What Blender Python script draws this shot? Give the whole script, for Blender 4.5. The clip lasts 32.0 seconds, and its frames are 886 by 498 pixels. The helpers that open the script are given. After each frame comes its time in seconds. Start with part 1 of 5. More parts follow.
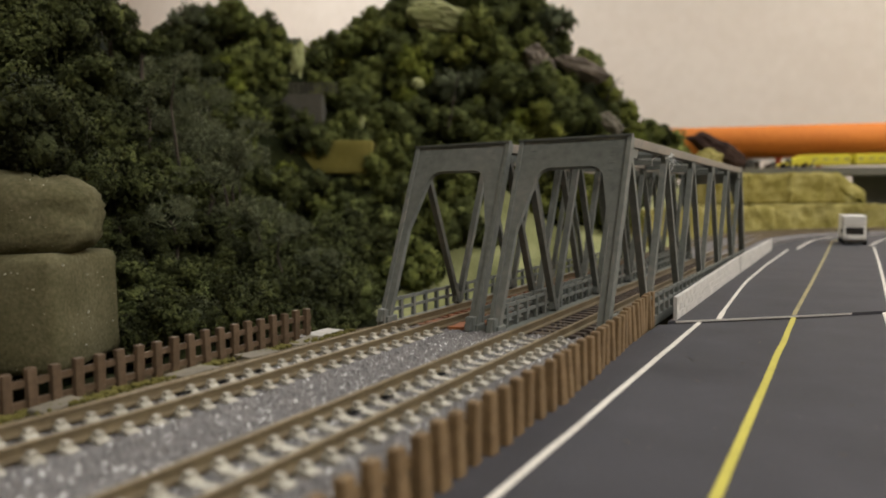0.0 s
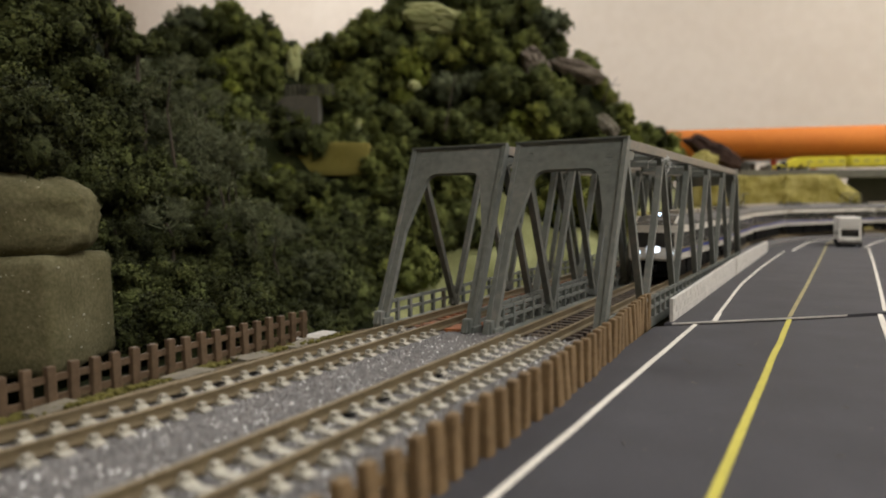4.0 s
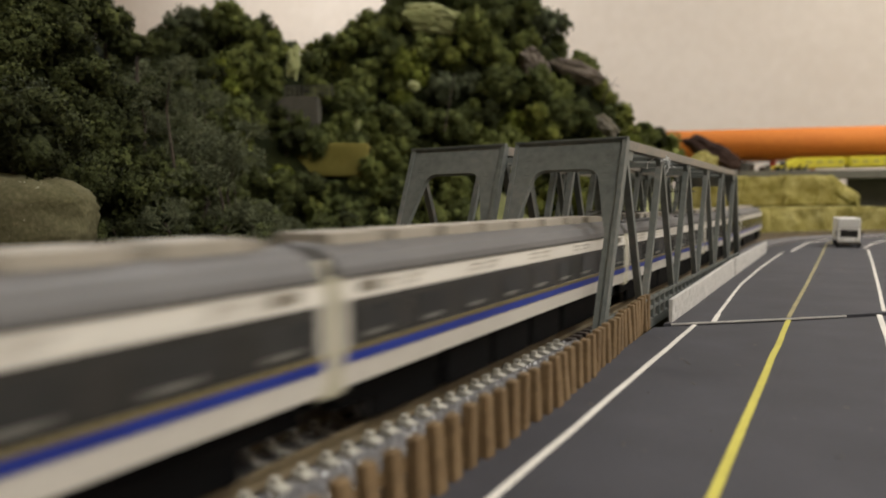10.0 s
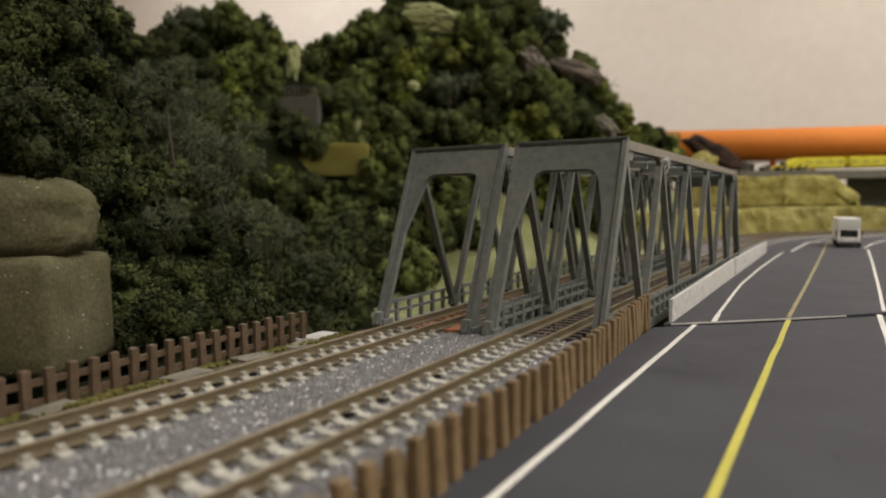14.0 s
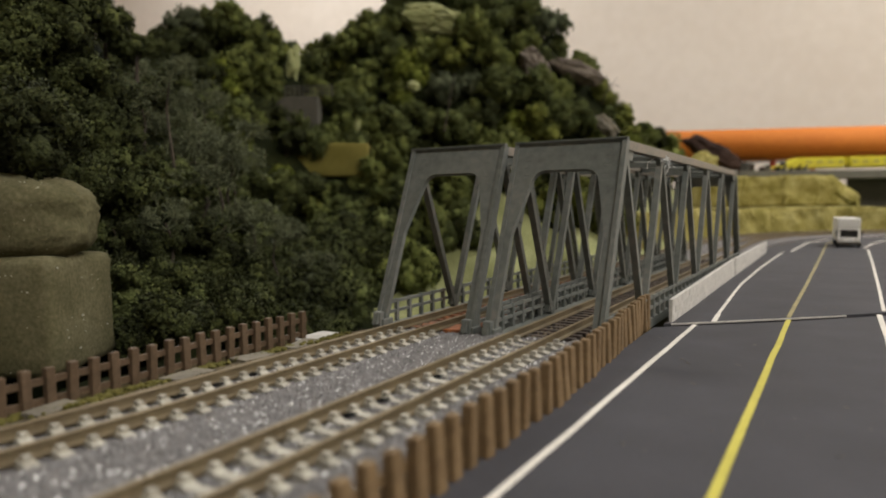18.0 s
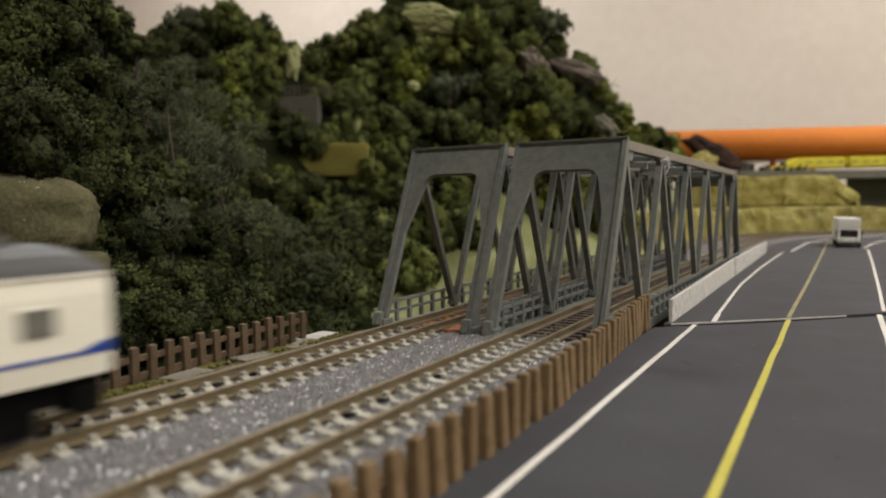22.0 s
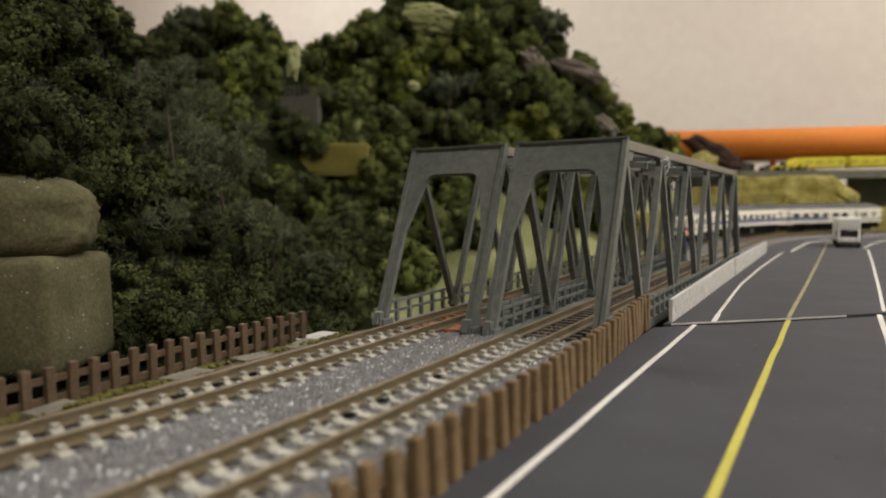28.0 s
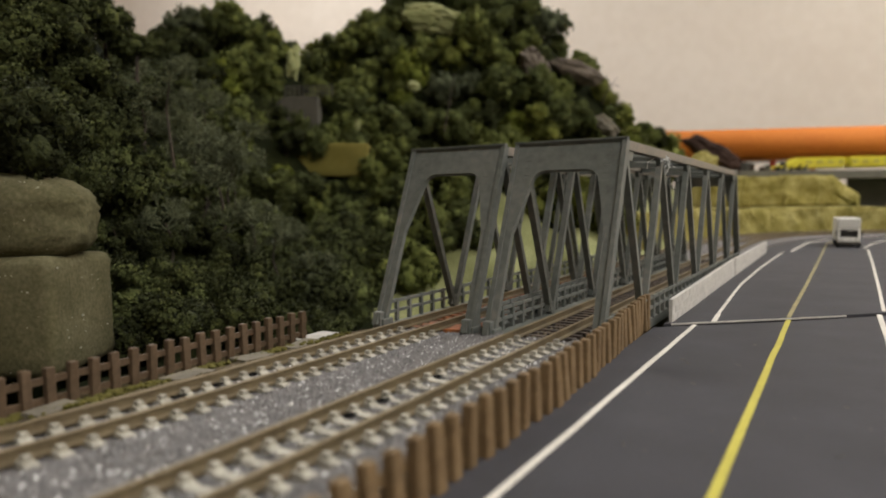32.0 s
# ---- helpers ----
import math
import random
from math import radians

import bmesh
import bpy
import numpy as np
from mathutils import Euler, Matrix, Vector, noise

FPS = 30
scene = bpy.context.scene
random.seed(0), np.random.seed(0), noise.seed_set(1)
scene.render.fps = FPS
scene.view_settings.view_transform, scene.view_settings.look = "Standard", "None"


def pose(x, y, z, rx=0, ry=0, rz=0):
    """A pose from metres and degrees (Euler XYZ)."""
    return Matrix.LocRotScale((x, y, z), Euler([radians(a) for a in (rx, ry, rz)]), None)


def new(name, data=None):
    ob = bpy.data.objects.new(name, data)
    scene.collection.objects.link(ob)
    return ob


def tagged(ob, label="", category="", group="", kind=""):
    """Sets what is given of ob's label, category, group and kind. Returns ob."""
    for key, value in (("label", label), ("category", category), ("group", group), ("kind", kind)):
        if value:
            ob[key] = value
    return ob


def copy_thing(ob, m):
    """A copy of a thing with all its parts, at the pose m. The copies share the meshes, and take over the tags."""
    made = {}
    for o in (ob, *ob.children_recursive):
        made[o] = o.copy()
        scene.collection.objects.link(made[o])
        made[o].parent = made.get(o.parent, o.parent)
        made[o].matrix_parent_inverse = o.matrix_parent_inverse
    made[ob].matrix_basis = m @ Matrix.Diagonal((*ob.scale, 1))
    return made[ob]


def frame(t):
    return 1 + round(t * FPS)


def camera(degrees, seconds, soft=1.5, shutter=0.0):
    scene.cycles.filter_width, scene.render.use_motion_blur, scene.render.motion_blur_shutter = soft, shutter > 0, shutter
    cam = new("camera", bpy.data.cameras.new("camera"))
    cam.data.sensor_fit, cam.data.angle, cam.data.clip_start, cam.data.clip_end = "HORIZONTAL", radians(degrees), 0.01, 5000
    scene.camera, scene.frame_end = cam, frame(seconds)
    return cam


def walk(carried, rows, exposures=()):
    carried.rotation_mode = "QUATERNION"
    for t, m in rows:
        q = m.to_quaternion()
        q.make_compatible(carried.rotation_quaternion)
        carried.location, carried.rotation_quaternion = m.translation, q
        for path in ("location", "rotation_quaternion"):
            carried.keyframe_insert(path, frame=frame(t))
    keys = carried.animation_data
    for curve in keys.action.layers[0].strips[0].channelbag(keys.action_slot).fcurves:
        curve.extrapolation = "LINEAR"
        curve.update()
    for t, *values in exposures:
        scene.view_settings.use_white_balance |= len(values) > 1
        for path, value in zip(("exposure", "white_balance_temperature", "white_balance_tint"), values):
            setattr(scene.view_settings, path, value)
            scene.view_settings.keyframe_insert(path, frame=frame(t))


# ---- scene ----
cam = camera(66.53, 32.0, 1.9, 0.8)
MM = 0.001
EYE = (0.0614, -0.1509, 0.0318)


def aim(dx, dy):
    """The camera's pose, turned by small angles (degrees) left and down from its resting aim."""
    return pose(*EYE, 90 - 3.76 - dy, 0, 30.41 + dx) @ pose(0, 0, 0, 0, 0, -0.556)


# the support settles for the first seconds, then the camera rests
walk(cam, [(0.0, aim(0.36, 0.22)), (0.5, aim(0.30, 0.19)), (1.0, aim(0.24, 0.165)), (1.5, aim(0.19, 0.13)),
           (2.0, aim(0.155, 0.105)), (3.0, aim(0.10, 0.08)), (4.0, aim(0.06, 0.05)), (5.5, aim(0.03, 0.02)),
           (8.0, aim(0, 0)), (32.0, aim(0, 0))],
     [(0.0, 0.0), (4.4, 0.0), (5.2, -0.36), (5.6, -0.38), (6.2, -0.2), (7.5, -0.04), (8.5, 0.0), (22.0, 0.0), (23.0, -0.07), (25.2, -0.12), (27.0, 0.0), (32.0, 0.0)])
cam.data.dof.use_dof = True
cam.data.dof.focus_distance = 0.19
cam.data.dof.aperture_fstop = 18

# ---------------------------------------------------------------- light
world = bpy.data.worlds.new("world")
scene.world = world
world.use_nodes = True
world.node_tree.nodes["Background"].inputs[0].default_value = (0.9, 0.86, 0.8, 1)
world.node_tree.nodes["Background"].inputs[1].default_value = 0.05


def unseen_lamp(x, y, power, sx, sy):
    data = bpy.data.lights.new("unseen_lamp", "AREA")
    data.shape, data.size, data.size_y, data.energy, data.color = "RECTANGLE", sx, sy, power, (0.955, 0.95, 0.945)
    ob = new("unseen_lamp", data)
    ob.matrix_world = pose(x, y, 1.32)
    return ob


unseen_lamp(0.9, 0.85, 26, 1.2, 0.3)
unseen_lamp(1.2, -0.6, 29, 1.2, 0.3)
# helper added to brighten the wall behind the hill on the left
unseen_lamp(-1.3, 0.85, 23, 1.2, 0.3)

# ---------------------------------------------------------------- materials


def rgb(h):
    """Hex sRGB colour to linear RGBA."""
    v = [int(h[i:i + 2], 16) / 255 for i in (0, 2, 4)]
    return (*[c / 12.92 if c < 0.04045 else ((c + 0.055) / 1.055) ** 2.4 for c in v], 1)


def material(name, colours, rough=0.7, fine=900, coarse=70, bump=0.25, metal=0.0, spread=0.12, distance=0.0004):
    """A surface whose colour wanders between the given ones at two scales, with a fine relief."""
    m = bpy.data.materials.new(name)
    m.use_nodes = True
    t = m.node_tree
    n, l = t.nodes, t.links
    b = n["Principled BSDF"]
    b.inputs["Roughness"].default_value = rough
    b.inputs["Metallic"].default_value = metal
    co = n.new("ShaderNodeTexCoord")
    geo = n.new("ShaderNodeObjectInfo")
    add = n.new("ShaderNodeVectorMath")
    add.operation = "ADD"
    l.new(co.outputs["Object"], add.inputs[0])
    l.new(geo.outputs["Random"], add.inputs[1])
    n1 = n.new("ShaderNodeTexNoise")
    n1.inputs["Scale"].default_value = coarse
    n1.inputs["Detail"].default_value = 5
    n2 = n.new("ShaderNodeTexNoise")
    n2.inputs["Scale"].default_value = fine
    n2.inputs["Detail"].default_value = 4
    for k in (n1, n2):
        l.new(add.outputs[0], k.inputs["Vector"])
    mixv = n.new("ShaderNodeMath")
    mixv.operation = "MULTIPLY_ADD"
    mixv.inputs[1].default_value = 0.45
    l.new(n2.outputs["Fac"], mixv.inputs[0])
    sc = n.new("ShaderNodeMath")
    sc.operation = "MULTIPLY"
    sc.inputs[1].default_value = 0.55
    l.new(n1.outputs["Fac"], sc.inputs[0])
    l.new(sc.outputs[0], mixv.inputs[2])
    ramp = n.new("ShaderNodeValToRGB")
    e = ramp.color_ramp.elements
    cols = [rgb(c) for c in colours]
    if len(cols) == 1:
        cols = [tuple(v * 0.85 for v in cols[0][:3]) + (1,), cols[0]]
    e[0].position, e[0].color = 0.5 - spread, cols[0]
    e[1].position, e[1].color = 0.5 + spread, cols[-1]
    for i, c in enumerate(cols[1:-1], 1):
        x = e.new(0.5 - spread + 2 * spread * i / (len(cols) - 1))
        x.color = c
    l.new(mixv.outputs[0], ramp.inputs[0])
    l.new(ramp.outputs[0], b.inputs["Base Color"])
    if bump:
        bp = n.new("ShaderNodeBump")
        bp.inputs["Strength"].default_value = bump
        bp.inputs["Distance"].default_value = distance
        l.new(n2.outputs["Fac"], bp.inputs["Height"])
        l.new(bp.outputs[0], b.inputs["Normal"])
    return m


def glow(name, colour, strength):
    m = bpy.data.materials.new(name)
    m.use_nodes = True
    b = m.node_tree.nodes["Principled BSDF"]
    b.inputs["Base Color"].default_value = colour
    b.inputs["Emission Color"].default_value = colour
    b.inputs["Emission Strength"].default_value = strength
    return m


M = dict(
    wall=material("painted_wall", ["d1c5b7", "d8cdc0"], 0.9, 40, 3, 0.05),
    ceiling=material("ceiling_paint", ["e8e4dc", "f0ece4"], 0.9, 40, 3, 0.05),
    floor=material("floor_boards", ["6e5a44", "8a7358"], 0.6, 60, 5, 0.1),
    board=material("layout_board", ["6c6a62", "7c7a70"], 0.85, 400, 20, 0.2),
    asphalt=material("asphalt_card", ["28272a", "2f2e32", "37363a"], 0.8, 2600, 60, 0.22, spread=0.16, distance=0.0002),
    line_white=material("white_line_tape", ["c3bdb2", "d8d3c8"], 0.6, 700, 90, 0.15),
    line_yellow=material("yellow_line_tape", ["aaa03e", "bfb54a"], 0.6, 700, 90, 0.15),
    line_dull=material("worn_yellow_line", ["7d7450", "968b5e"], 0.7, 700, 90, 0.15),
    card=material("pale_grey_card", ["a9a59e", "bdb9b1"], 0.8, 900, 120, 0.2),
    ballast=material("ballast_grains", ["545250", "6d6a68", "94908d"], 0.35, 1500, 300, 0.5, spread=0.24),
    ballast_dark=material("ballast_bed", ["5b5857", "6e6a68"], 0.8, 1800, 150, 0.8),
    glint=material("painted_ballast_glint", ["d8d6d2", "efeeea"], 0.15, 1500, 300, 0.1),
    tie=material("concrete_tie", ["8b8679", "aea99b"], 0.75, 1200, 200, 0.25),
    rail=material("rail_side", ["594d38", "6c5f46"], 0.55, 900, 150, 0.2, 0.1),
    railhead=material("rail_head", ["685b43", "7d6d50"], 0.5, 900, 100, 0.1, 0.3),
    wood_tie=material("dark_bridge_tie", ["2d251e", "43362b"], 0.8, 900, 200, 0.3),
    rust=material("rust_brown_deck", ["553622", "774628", "9a5c30"], 0.75, 900, 150, 0.3),
    steel=material("grey_green_bridge_plastic", ["4d504b", "5a5d57", "646660", "726f67"], 0.55, 500, 32, 0.05, spread=0.17),
    steel_dusty=material("dusty_bridge_plastic", ["615f57", "776f63", "887a6b"], 0.6, 900, 60, 0.15, spread=0.2),
    fence=material("brown_fence_plastic", ["47392a", "554534", "635240"], 0.6, 900, 120, 0.3, spread=0.18),
    # the same brown plastic made paler, for the light on the road side
    fence_lit=material("lit_fence_plastic", ["5b4a33", "6b573d", "7c674a"], 0.6, 900, 120, 0.3, spread=0.18),
    moss=material("yellow_green_moss", ["454220", "58532b", "6d673a"], 0.95, 1500, 200, 0.9, spread=0.2),
    slab=material("dusty_grey_slab", ["5c564a", "736c5d"], 0.9, 900, 120, 0.4),
    speck=material("white_foam_bead", ["8d8a78", "b0ad9c"], 0.8, 900, 200, 0.1),
    grit=material("bank_grit", ["4a4032", "655a48", "857b68"], 0.9, 900, 160, 0.4, spread=0.2),
    soil=material("brown_bank_soil", ["3a3122", "4b402c", "575232"], 0.95, 1500, 90, 0.8, spread=0.2),
    hill=material("pale_green_hill_foam", ["62653f", "7e8056", "9c9c74"], 0.95, 900, 30, 0.5, spread=0.2),
    plaster=material("pale_bare_plaster", ["6f7348", "8c8e62", "a5a57c"], 0.95, 600, 60, 0.6, spread=0.2),
    forest=material("near_black_green_floor", ["101408", "1a1d0e", "262812"], 0.95, 900, 60, 0.9, spread=0.2),
    foam_olive=material("olive_foam_block", ["42402a", "55513a", "69644d"], 0.95, 1100, 70, 0.5, spread=0.17),
    foam_shadowed=material("shadowed_ochre_foam", ["33290f", "45391a"], 0.95, 900, 40, 0.5),
    foam_ochre=material("ochre_foam", ["5a5426", "6a6230", "746c3a"], 0.95, 900, 40, 0.3, spread=0.2),
    foam_yellow=material("yellow_green_foam", ["655f2a", "82783f", "9a9058", "a89f6c"], 0.95, 420, 45, 0.9, spread=0.2, distance=0.002),
    rock=material("grey_brown_rock", ["4a433b", "635a50", "7b7166"], 0.9, 700, 60, 0.9, spread=0.2),
    rock_dark=material("dark_brown_rock", ["2c211d", "43332c"], 0.9, 500, 50, 0.9),
    portal=material("grey_portal_concrete", ["3f3c33", "504c41"], 0.85, 900, 80, 0.4),
    trunk=material("twig_brown", ["2f2820", "44392c"], 0.9, 900, 200, 0.3),
    orange=material("orange_paint", ["b96614", "c4711d"], 0.8, 200, 12, 0.05),
    red=material("red_post_paint", ["9a3b1e", "b04a26"], 0.5, 300, 30, 0.05),
    yellow=material("yellow_train_paint", ["b5a818", "c8bc30"], 0.5, 300, 40, 0.05),
    viaduct=material("viaduct_grey", ["504d44", "615e54"], 0.8, 300, 30, 0.2),
    dark=material("black_underframe", ["070707", "0d0c0c"], 0.6, 900, 100, 0.3),
    shade=material("dark_grey_panel", ["3a3833", "4a4741"], 0.8, 300, 30, 0.2),
    white_body=material("white_coach_paint", ["bdb7ab", "c8c2b6"], 0.35, 700, 40, 0.03),
    cream=material("cream_coach_paint", ["d8d2c0", "e0dbca"], 0.35, 700, 40, 0.03),
    gangway=material("pale_gangway_rubber", ["a39d86", "b2ac95"], 0.6, 500, 60, 0.1),
    roof_grey=material("coach_roof_grey", ["4f4c49", "5a5754"], 0.6, 700, 50, 0.1),
    roof_dark=material("dark_coach_roof", ["3c3b3a", "474544"], 0.6, 700, 50, 0.15),
    roof_vent=material("grey_roof_vent", ["52504d", "5e5c58"], 0.6, 700, 50, 0.1),
    roof_unit=material("roof_unit_pale", ["8d8576", "9b9283"], 0.6, 700, 50, 0.1),
    vent=material("faint_vent_grey", ["9d968a", "aaa396"], 0.6, 700, 50, 0.1),
    smoked=material("smoked_coach_glass", ["2a2927", "353431"], 0.15, 300, 30, 0.0),
    seat=material("seat_behind_glass", ["5a5851", "6a675f"], 0.5, 300, 60, 0.0),
    door=material("cream_door_paint", ["b3ac96", "c0b9a2"], 0.4, 700, 40, 0.03),
    unit=material("roof_unit_beige", ["6f685b", "80786a"], 0.6, 700, 50, 0.1),
    band=material("dark_window_band", ["2b2926", "363430"], 0.25, 300, 30, 0.0),
    glass=material("smoked_window_glass", ["0f1011", "1b1c1d"], 0.12, 300, 30, 0.0),
    glass_blind=material("window_with_blind", ["5c5a52", "77746a"], 0.25, 300, 30, 0.0),
    glass_pale=material("pale_cab_glass", ["383733", "54514b"], 0.12, 300, 40, 0.0),
    blue=material("blue_stripe_paint", ["16266f", "1d3182"], 0.4, 400, 40, 0.03),
    blue_deep=material("deep_blue_coach_paint", ["143274", "1a3c88"], 0.4, 400, 40, 0.03),
    gold=material("gold_stripe_paint", ["5e5330", "6e6238"], 0.4, 400, 40, 0.03),
    blue_skirt=material("blue_skirt_paint", ["17397c", "1f478e"], 0.5, 400, 40, 0.05),
    green_roof=material("green_roof_gear", ["1e4a40", "2b5c50"], 0.6, 400, 40, 0.1),
    metal=material("dull_metal", ["54524e", "6a6864"], 0.45, 500, 80, 0.1, 0.6),
    truck_white=material("white_truck_paint", ["c8c5be", "d6d3cc"], 0.4, 600, 50, 0.05),
    tyre=material("black_tyre", ["151515", "202020"], 0.85, 600, 80, 0.2),
    window_dull=material("dull_train_window", ["8c8436", "9a9044"], 0.5, 300, 40, 0.05),
    web=material("white_thread", ["b5b5b2", "d0d0cc"], 0.8, 500, 80, 0.1),
    head_glow=glow("headlamp_glow", (0.5, 0.7, 1.0, 1), 9),
    board_glow=glow("head_board_glow", (0.8, 0.88, 1.0, 1), 2.0),
    tail_glow=glow("tail_lamp_glow", (1.0, 0.13, 0.09, 1), 2.6),
)

for key, gloss in (("dark", 0.08), ("forest", 0.05), ("soil", 0.1), ("moss", 0.1), ("hill", 0.15), ("plaster", 0.15), ("foam_olive", 0.1),
                   ("foam_ochre", 0.1), ("foam_shadowed", 0.05), ("foam_yellow", 0.15), ("rock", 0.15), ("rock_dark", 0.1), ("fence", 0.25), ("fence_lit", 0.25)):
    M[key].node_tree.nodes["Principled BSDF"].inputs["Specular IOR Level"].default_value = gloss


def foliage(name, colours):
    m = material(name, colours, 0.9, 900, 90, 1.0, spread=0.2, distance=0.0016)
    t = m.node_tree
    n, l = t.nodes, t.links
    geo = n.new("ShaderNodeNewGeometry")
    hsv = n.new("ShaderNodeHueSaturation")
    ma = n.new("ShaderNodeMapRange")
    ma.inputs[3].default_value, ma.inputs[4].default_value = 0.84, 1.18
    l.new(geo.outputs["Random Per Island"], ma.inputs[0])
    info = n.new("ShaderNodeObjectInfo")
    own = n.new("ShaderNodeMapRange")
    own.inputs[3].default_value, own.inputs[4].default_value = 0.65, 1.3
    l.new(info.outputs["Random"], own.inputs[0])
    both = n.new("ShaderNodeMath")
    both.operation = "MULTIPLY"
    l.new(ma.outputs[0], both.inputs[0])
    l.new(own.outputs[0], both.inputs[1])
    l.new(both.outputs[0], hsv.inputs["Value"])
    b = n["Principled BSDF"]
    src = b.inputs["Base Color"].links[0].from_socket
    l.new(src, hsv.inputs["Color"])
    l.new(hsv.outputs[0], b.inputs["Base Color"])
    b.inputs["Specular IOR Level"].default_value = 0.2
    return m


LEAF = [foliage("dark_green_foliage", ["393f1f", "535930", "717642"]),
        foliage("mid_green_foliage", ["474d26", "646a35", "828748"]),
        foliage("olive_foliage", ["4f5224", "6b6f31", "888a41"]),
        foliage("grey_green_foliage", ["3c412d", "545940", "6d7256"]),
        # the dark green again, darkened for the dimmer light on the left shoulder
        foliage("dimmed_green_foliage", ["262a13", "383c1d", "4d5128"]),
        foliage("yellow_green_foliage", ["4b521c", "636a26", "7e8234"])]
LICHEN = material("grey_lichen_twigs", ["3b3f28", "505438", "686b4c"], 0.9, 900, 120, 0.5, spread=0.2)

# ---------------------------------------------------------------- mesh helpers (millimetres in, metres out)


def box(bm, x0, x1, y0, y1, z0, z1, bev=0.0):
    r = bmesh.ops.create_cube(bm, size=1.0)
    vs = r["verts"]
    for v in vs:
        v.co = Vector((x0 + (v.co.x + 0.5) * (x1 - x0), y0 + (v.co.y + 0.5) * (y1 - y0), z0 + (v.co.z + 0.5) * (z1 - z0)))
    if bev:
        es = list({e for v in vs for e in v.link_edges})
        bmesh.ops.bevel(bm, geom=es, offset=bev, segments=2, affect="EDGES", profile=0.5)
    return vs


def beam(bm, a, b, w, d, up=(0, 0, 1)):
    """A square bar from a to b, w wide and d deep."""
    a, b = Vector(a), Vector(b)
    y = (b - a).normalized()
    x = y.cross(Vector(up)).normalized()
    z = x.cross(y)
    v = [bm.verts.new(p + x * sx * w / 2 + z * sz * d / 2) for p in (a, b) for sx, sz in ((-1, -1), (1, -1), (1, 1), (-1, 1))]
    for f in ((3, 2, 1, 0), (4, 5, 6, 7), (0, 1, 5, 4), (1, 2, 6, 5), (2, 3, 7, 6), (3, 0, 4, 7)):
        bm.faces.new([v[i] for i in f])


def tube(bm, a, b, r0, r1=None, seg=8):
    a, b = Vector(a), Vector(b)
    r1 = r0 if r1 is None else r1
    y = (b - a).normalized()
    x = y.orthogonal().normalized()
    z = y.cross(x)
    ring = [[bm.verts.new(p + (x * math.cos(t) + z * math.sin(t)) * r) for t in [2 * math.pi * i / seg for i in range(seg)]]
            for p, r in ((a, r0), (b, r1))]
    for i in range(seg):
        j = (i + 1) % seg
        bm.faces.new((ring[0][i], ring[0][j], ring[1][j], ring[1][i]))
    bm.faces.new(ring[0][::-1])
    bm.faces.new(ring[1])


def prism(bm, pts, axis, a, b):
    """A polygon of (u, v) pulled from a to b along an axis: 'x' uses (y, z), 'y' uses (x, z), 'z' uses (x, y)."""
    def at(u, v, s):
        return {"x": (s, u, v), "y": (u, s, v), "z": (u, v, s)}[axis]
    lo = [bm.verts.new(at(u, v, a)) for u, v in pts]
    hi = [bm.verts.new(at(u, v, b)) for u, v in pts]
    n = len(pts)
    for i in range(n):
        bm.faces.new((lo[i], lo[(i + 1) % n], hi[(i + 1) % n], hi[i]))
    bm.faces.new(lo[::-1])
    bm.faces.new(hi)


def mesh_of(name, bm, mat, smooth=False):
    bmesh.ops.recalc_face_normals(bm, faces=bm.faces[:])
    me = bpy.data.meshes.new(name)
    bmesh.ops.scale(bm, vec=(MM, MM, MM), verts=bm.verts[:])
    bm.to_mesh(me)
    bm.free()
    me.materials.append(mat)
    if smooth:
        me.polygons.foreach_set("use_smooth", [True] * len(me.polygons))
    return me


def part(name, bm, mat, parent=None, label="", smooth=False, kind=""):
    ob = new(name, mesh_of(name, bm, mat, smooth))
    if parent:
        ob.parent = parent
    return tagged(ob, label, kind=kind)


def share(name, me, parent, x=0, y=0, z=0, rz=0, ry=0, s=None):
    """Another object on a mesh that is already made, at millimetres in its parent's space."""
    ob = new(name, me)
    ob.parent = parent
    ob.matrix_basis = pose(x * MM, y * MM, z * MM, 0, ry, rz)
    if s:
        ob.scale = s
    return ob


def thing(name, label, category, x=0, y=0, z=0, rz=0, group="", kind=""):
    ob = new(name)
    ob.empty_display_size = 0.01
    ob.matrix_basis = pose(x * MM, y * MM, z * MM, 0, 0, rz)
    return tagged(ob, label, category, group, kind)


def smooth_step(a, b, x):
    t = min(1, max(0, (x - a) / (b - a)))
    return t * t * (3 - 2 * t)


def solid(name, mat, label, category, kind, *boxes, bev=0.0):
    bm = bmesh.new()
    for b in boxes:
        box(bm, *b, bev)
    return tagged(part(name, bm, mat), label, category, kind=kind)


# ---------------------------------------------------------------- the room and the table
ROOM = (-3000, 1900, -2300, 1560, -820, 1400)
x0, x1, y0, y1, z0, z1 = ROOM
solid("floor", M["floor"], "brown boarded room floor", "floor", "structure", (x0, x1, y0, y1, z0 - 60, z0))
solid("ceiling", M["ceiling"], "plain white room ceiling", "ceiling", "structure", (x0, x1, y0, y1, z1, z1 + 60))
solid("wall_north", M["wall"], "plain beige painted wall behind the layout", "wall", "structure", (x0, x1, y1, y1 + 80, z0, z1))
solid("wall_south", M["wall"], "plain beige painted wall", "wall", "structure", (x0, x1, y0 - 80, y0, z0, z1))
solid("wall_west", M["wall"], "plain beige painted wall", "wall", "structure", (x0 - 80, x0, y0 - 80, y1 + 80, z0, z1))
solid("wall_east", M["wall"], "plain beige painted wall", "wall", "structure", (x1, x1 + 80, y0 - 80, y1 + 80, z0, z1))
table = thing("layout_table", "large wooden table carrying the model landscape", "table", 0, 0, 0)
bm = bmesh.new()
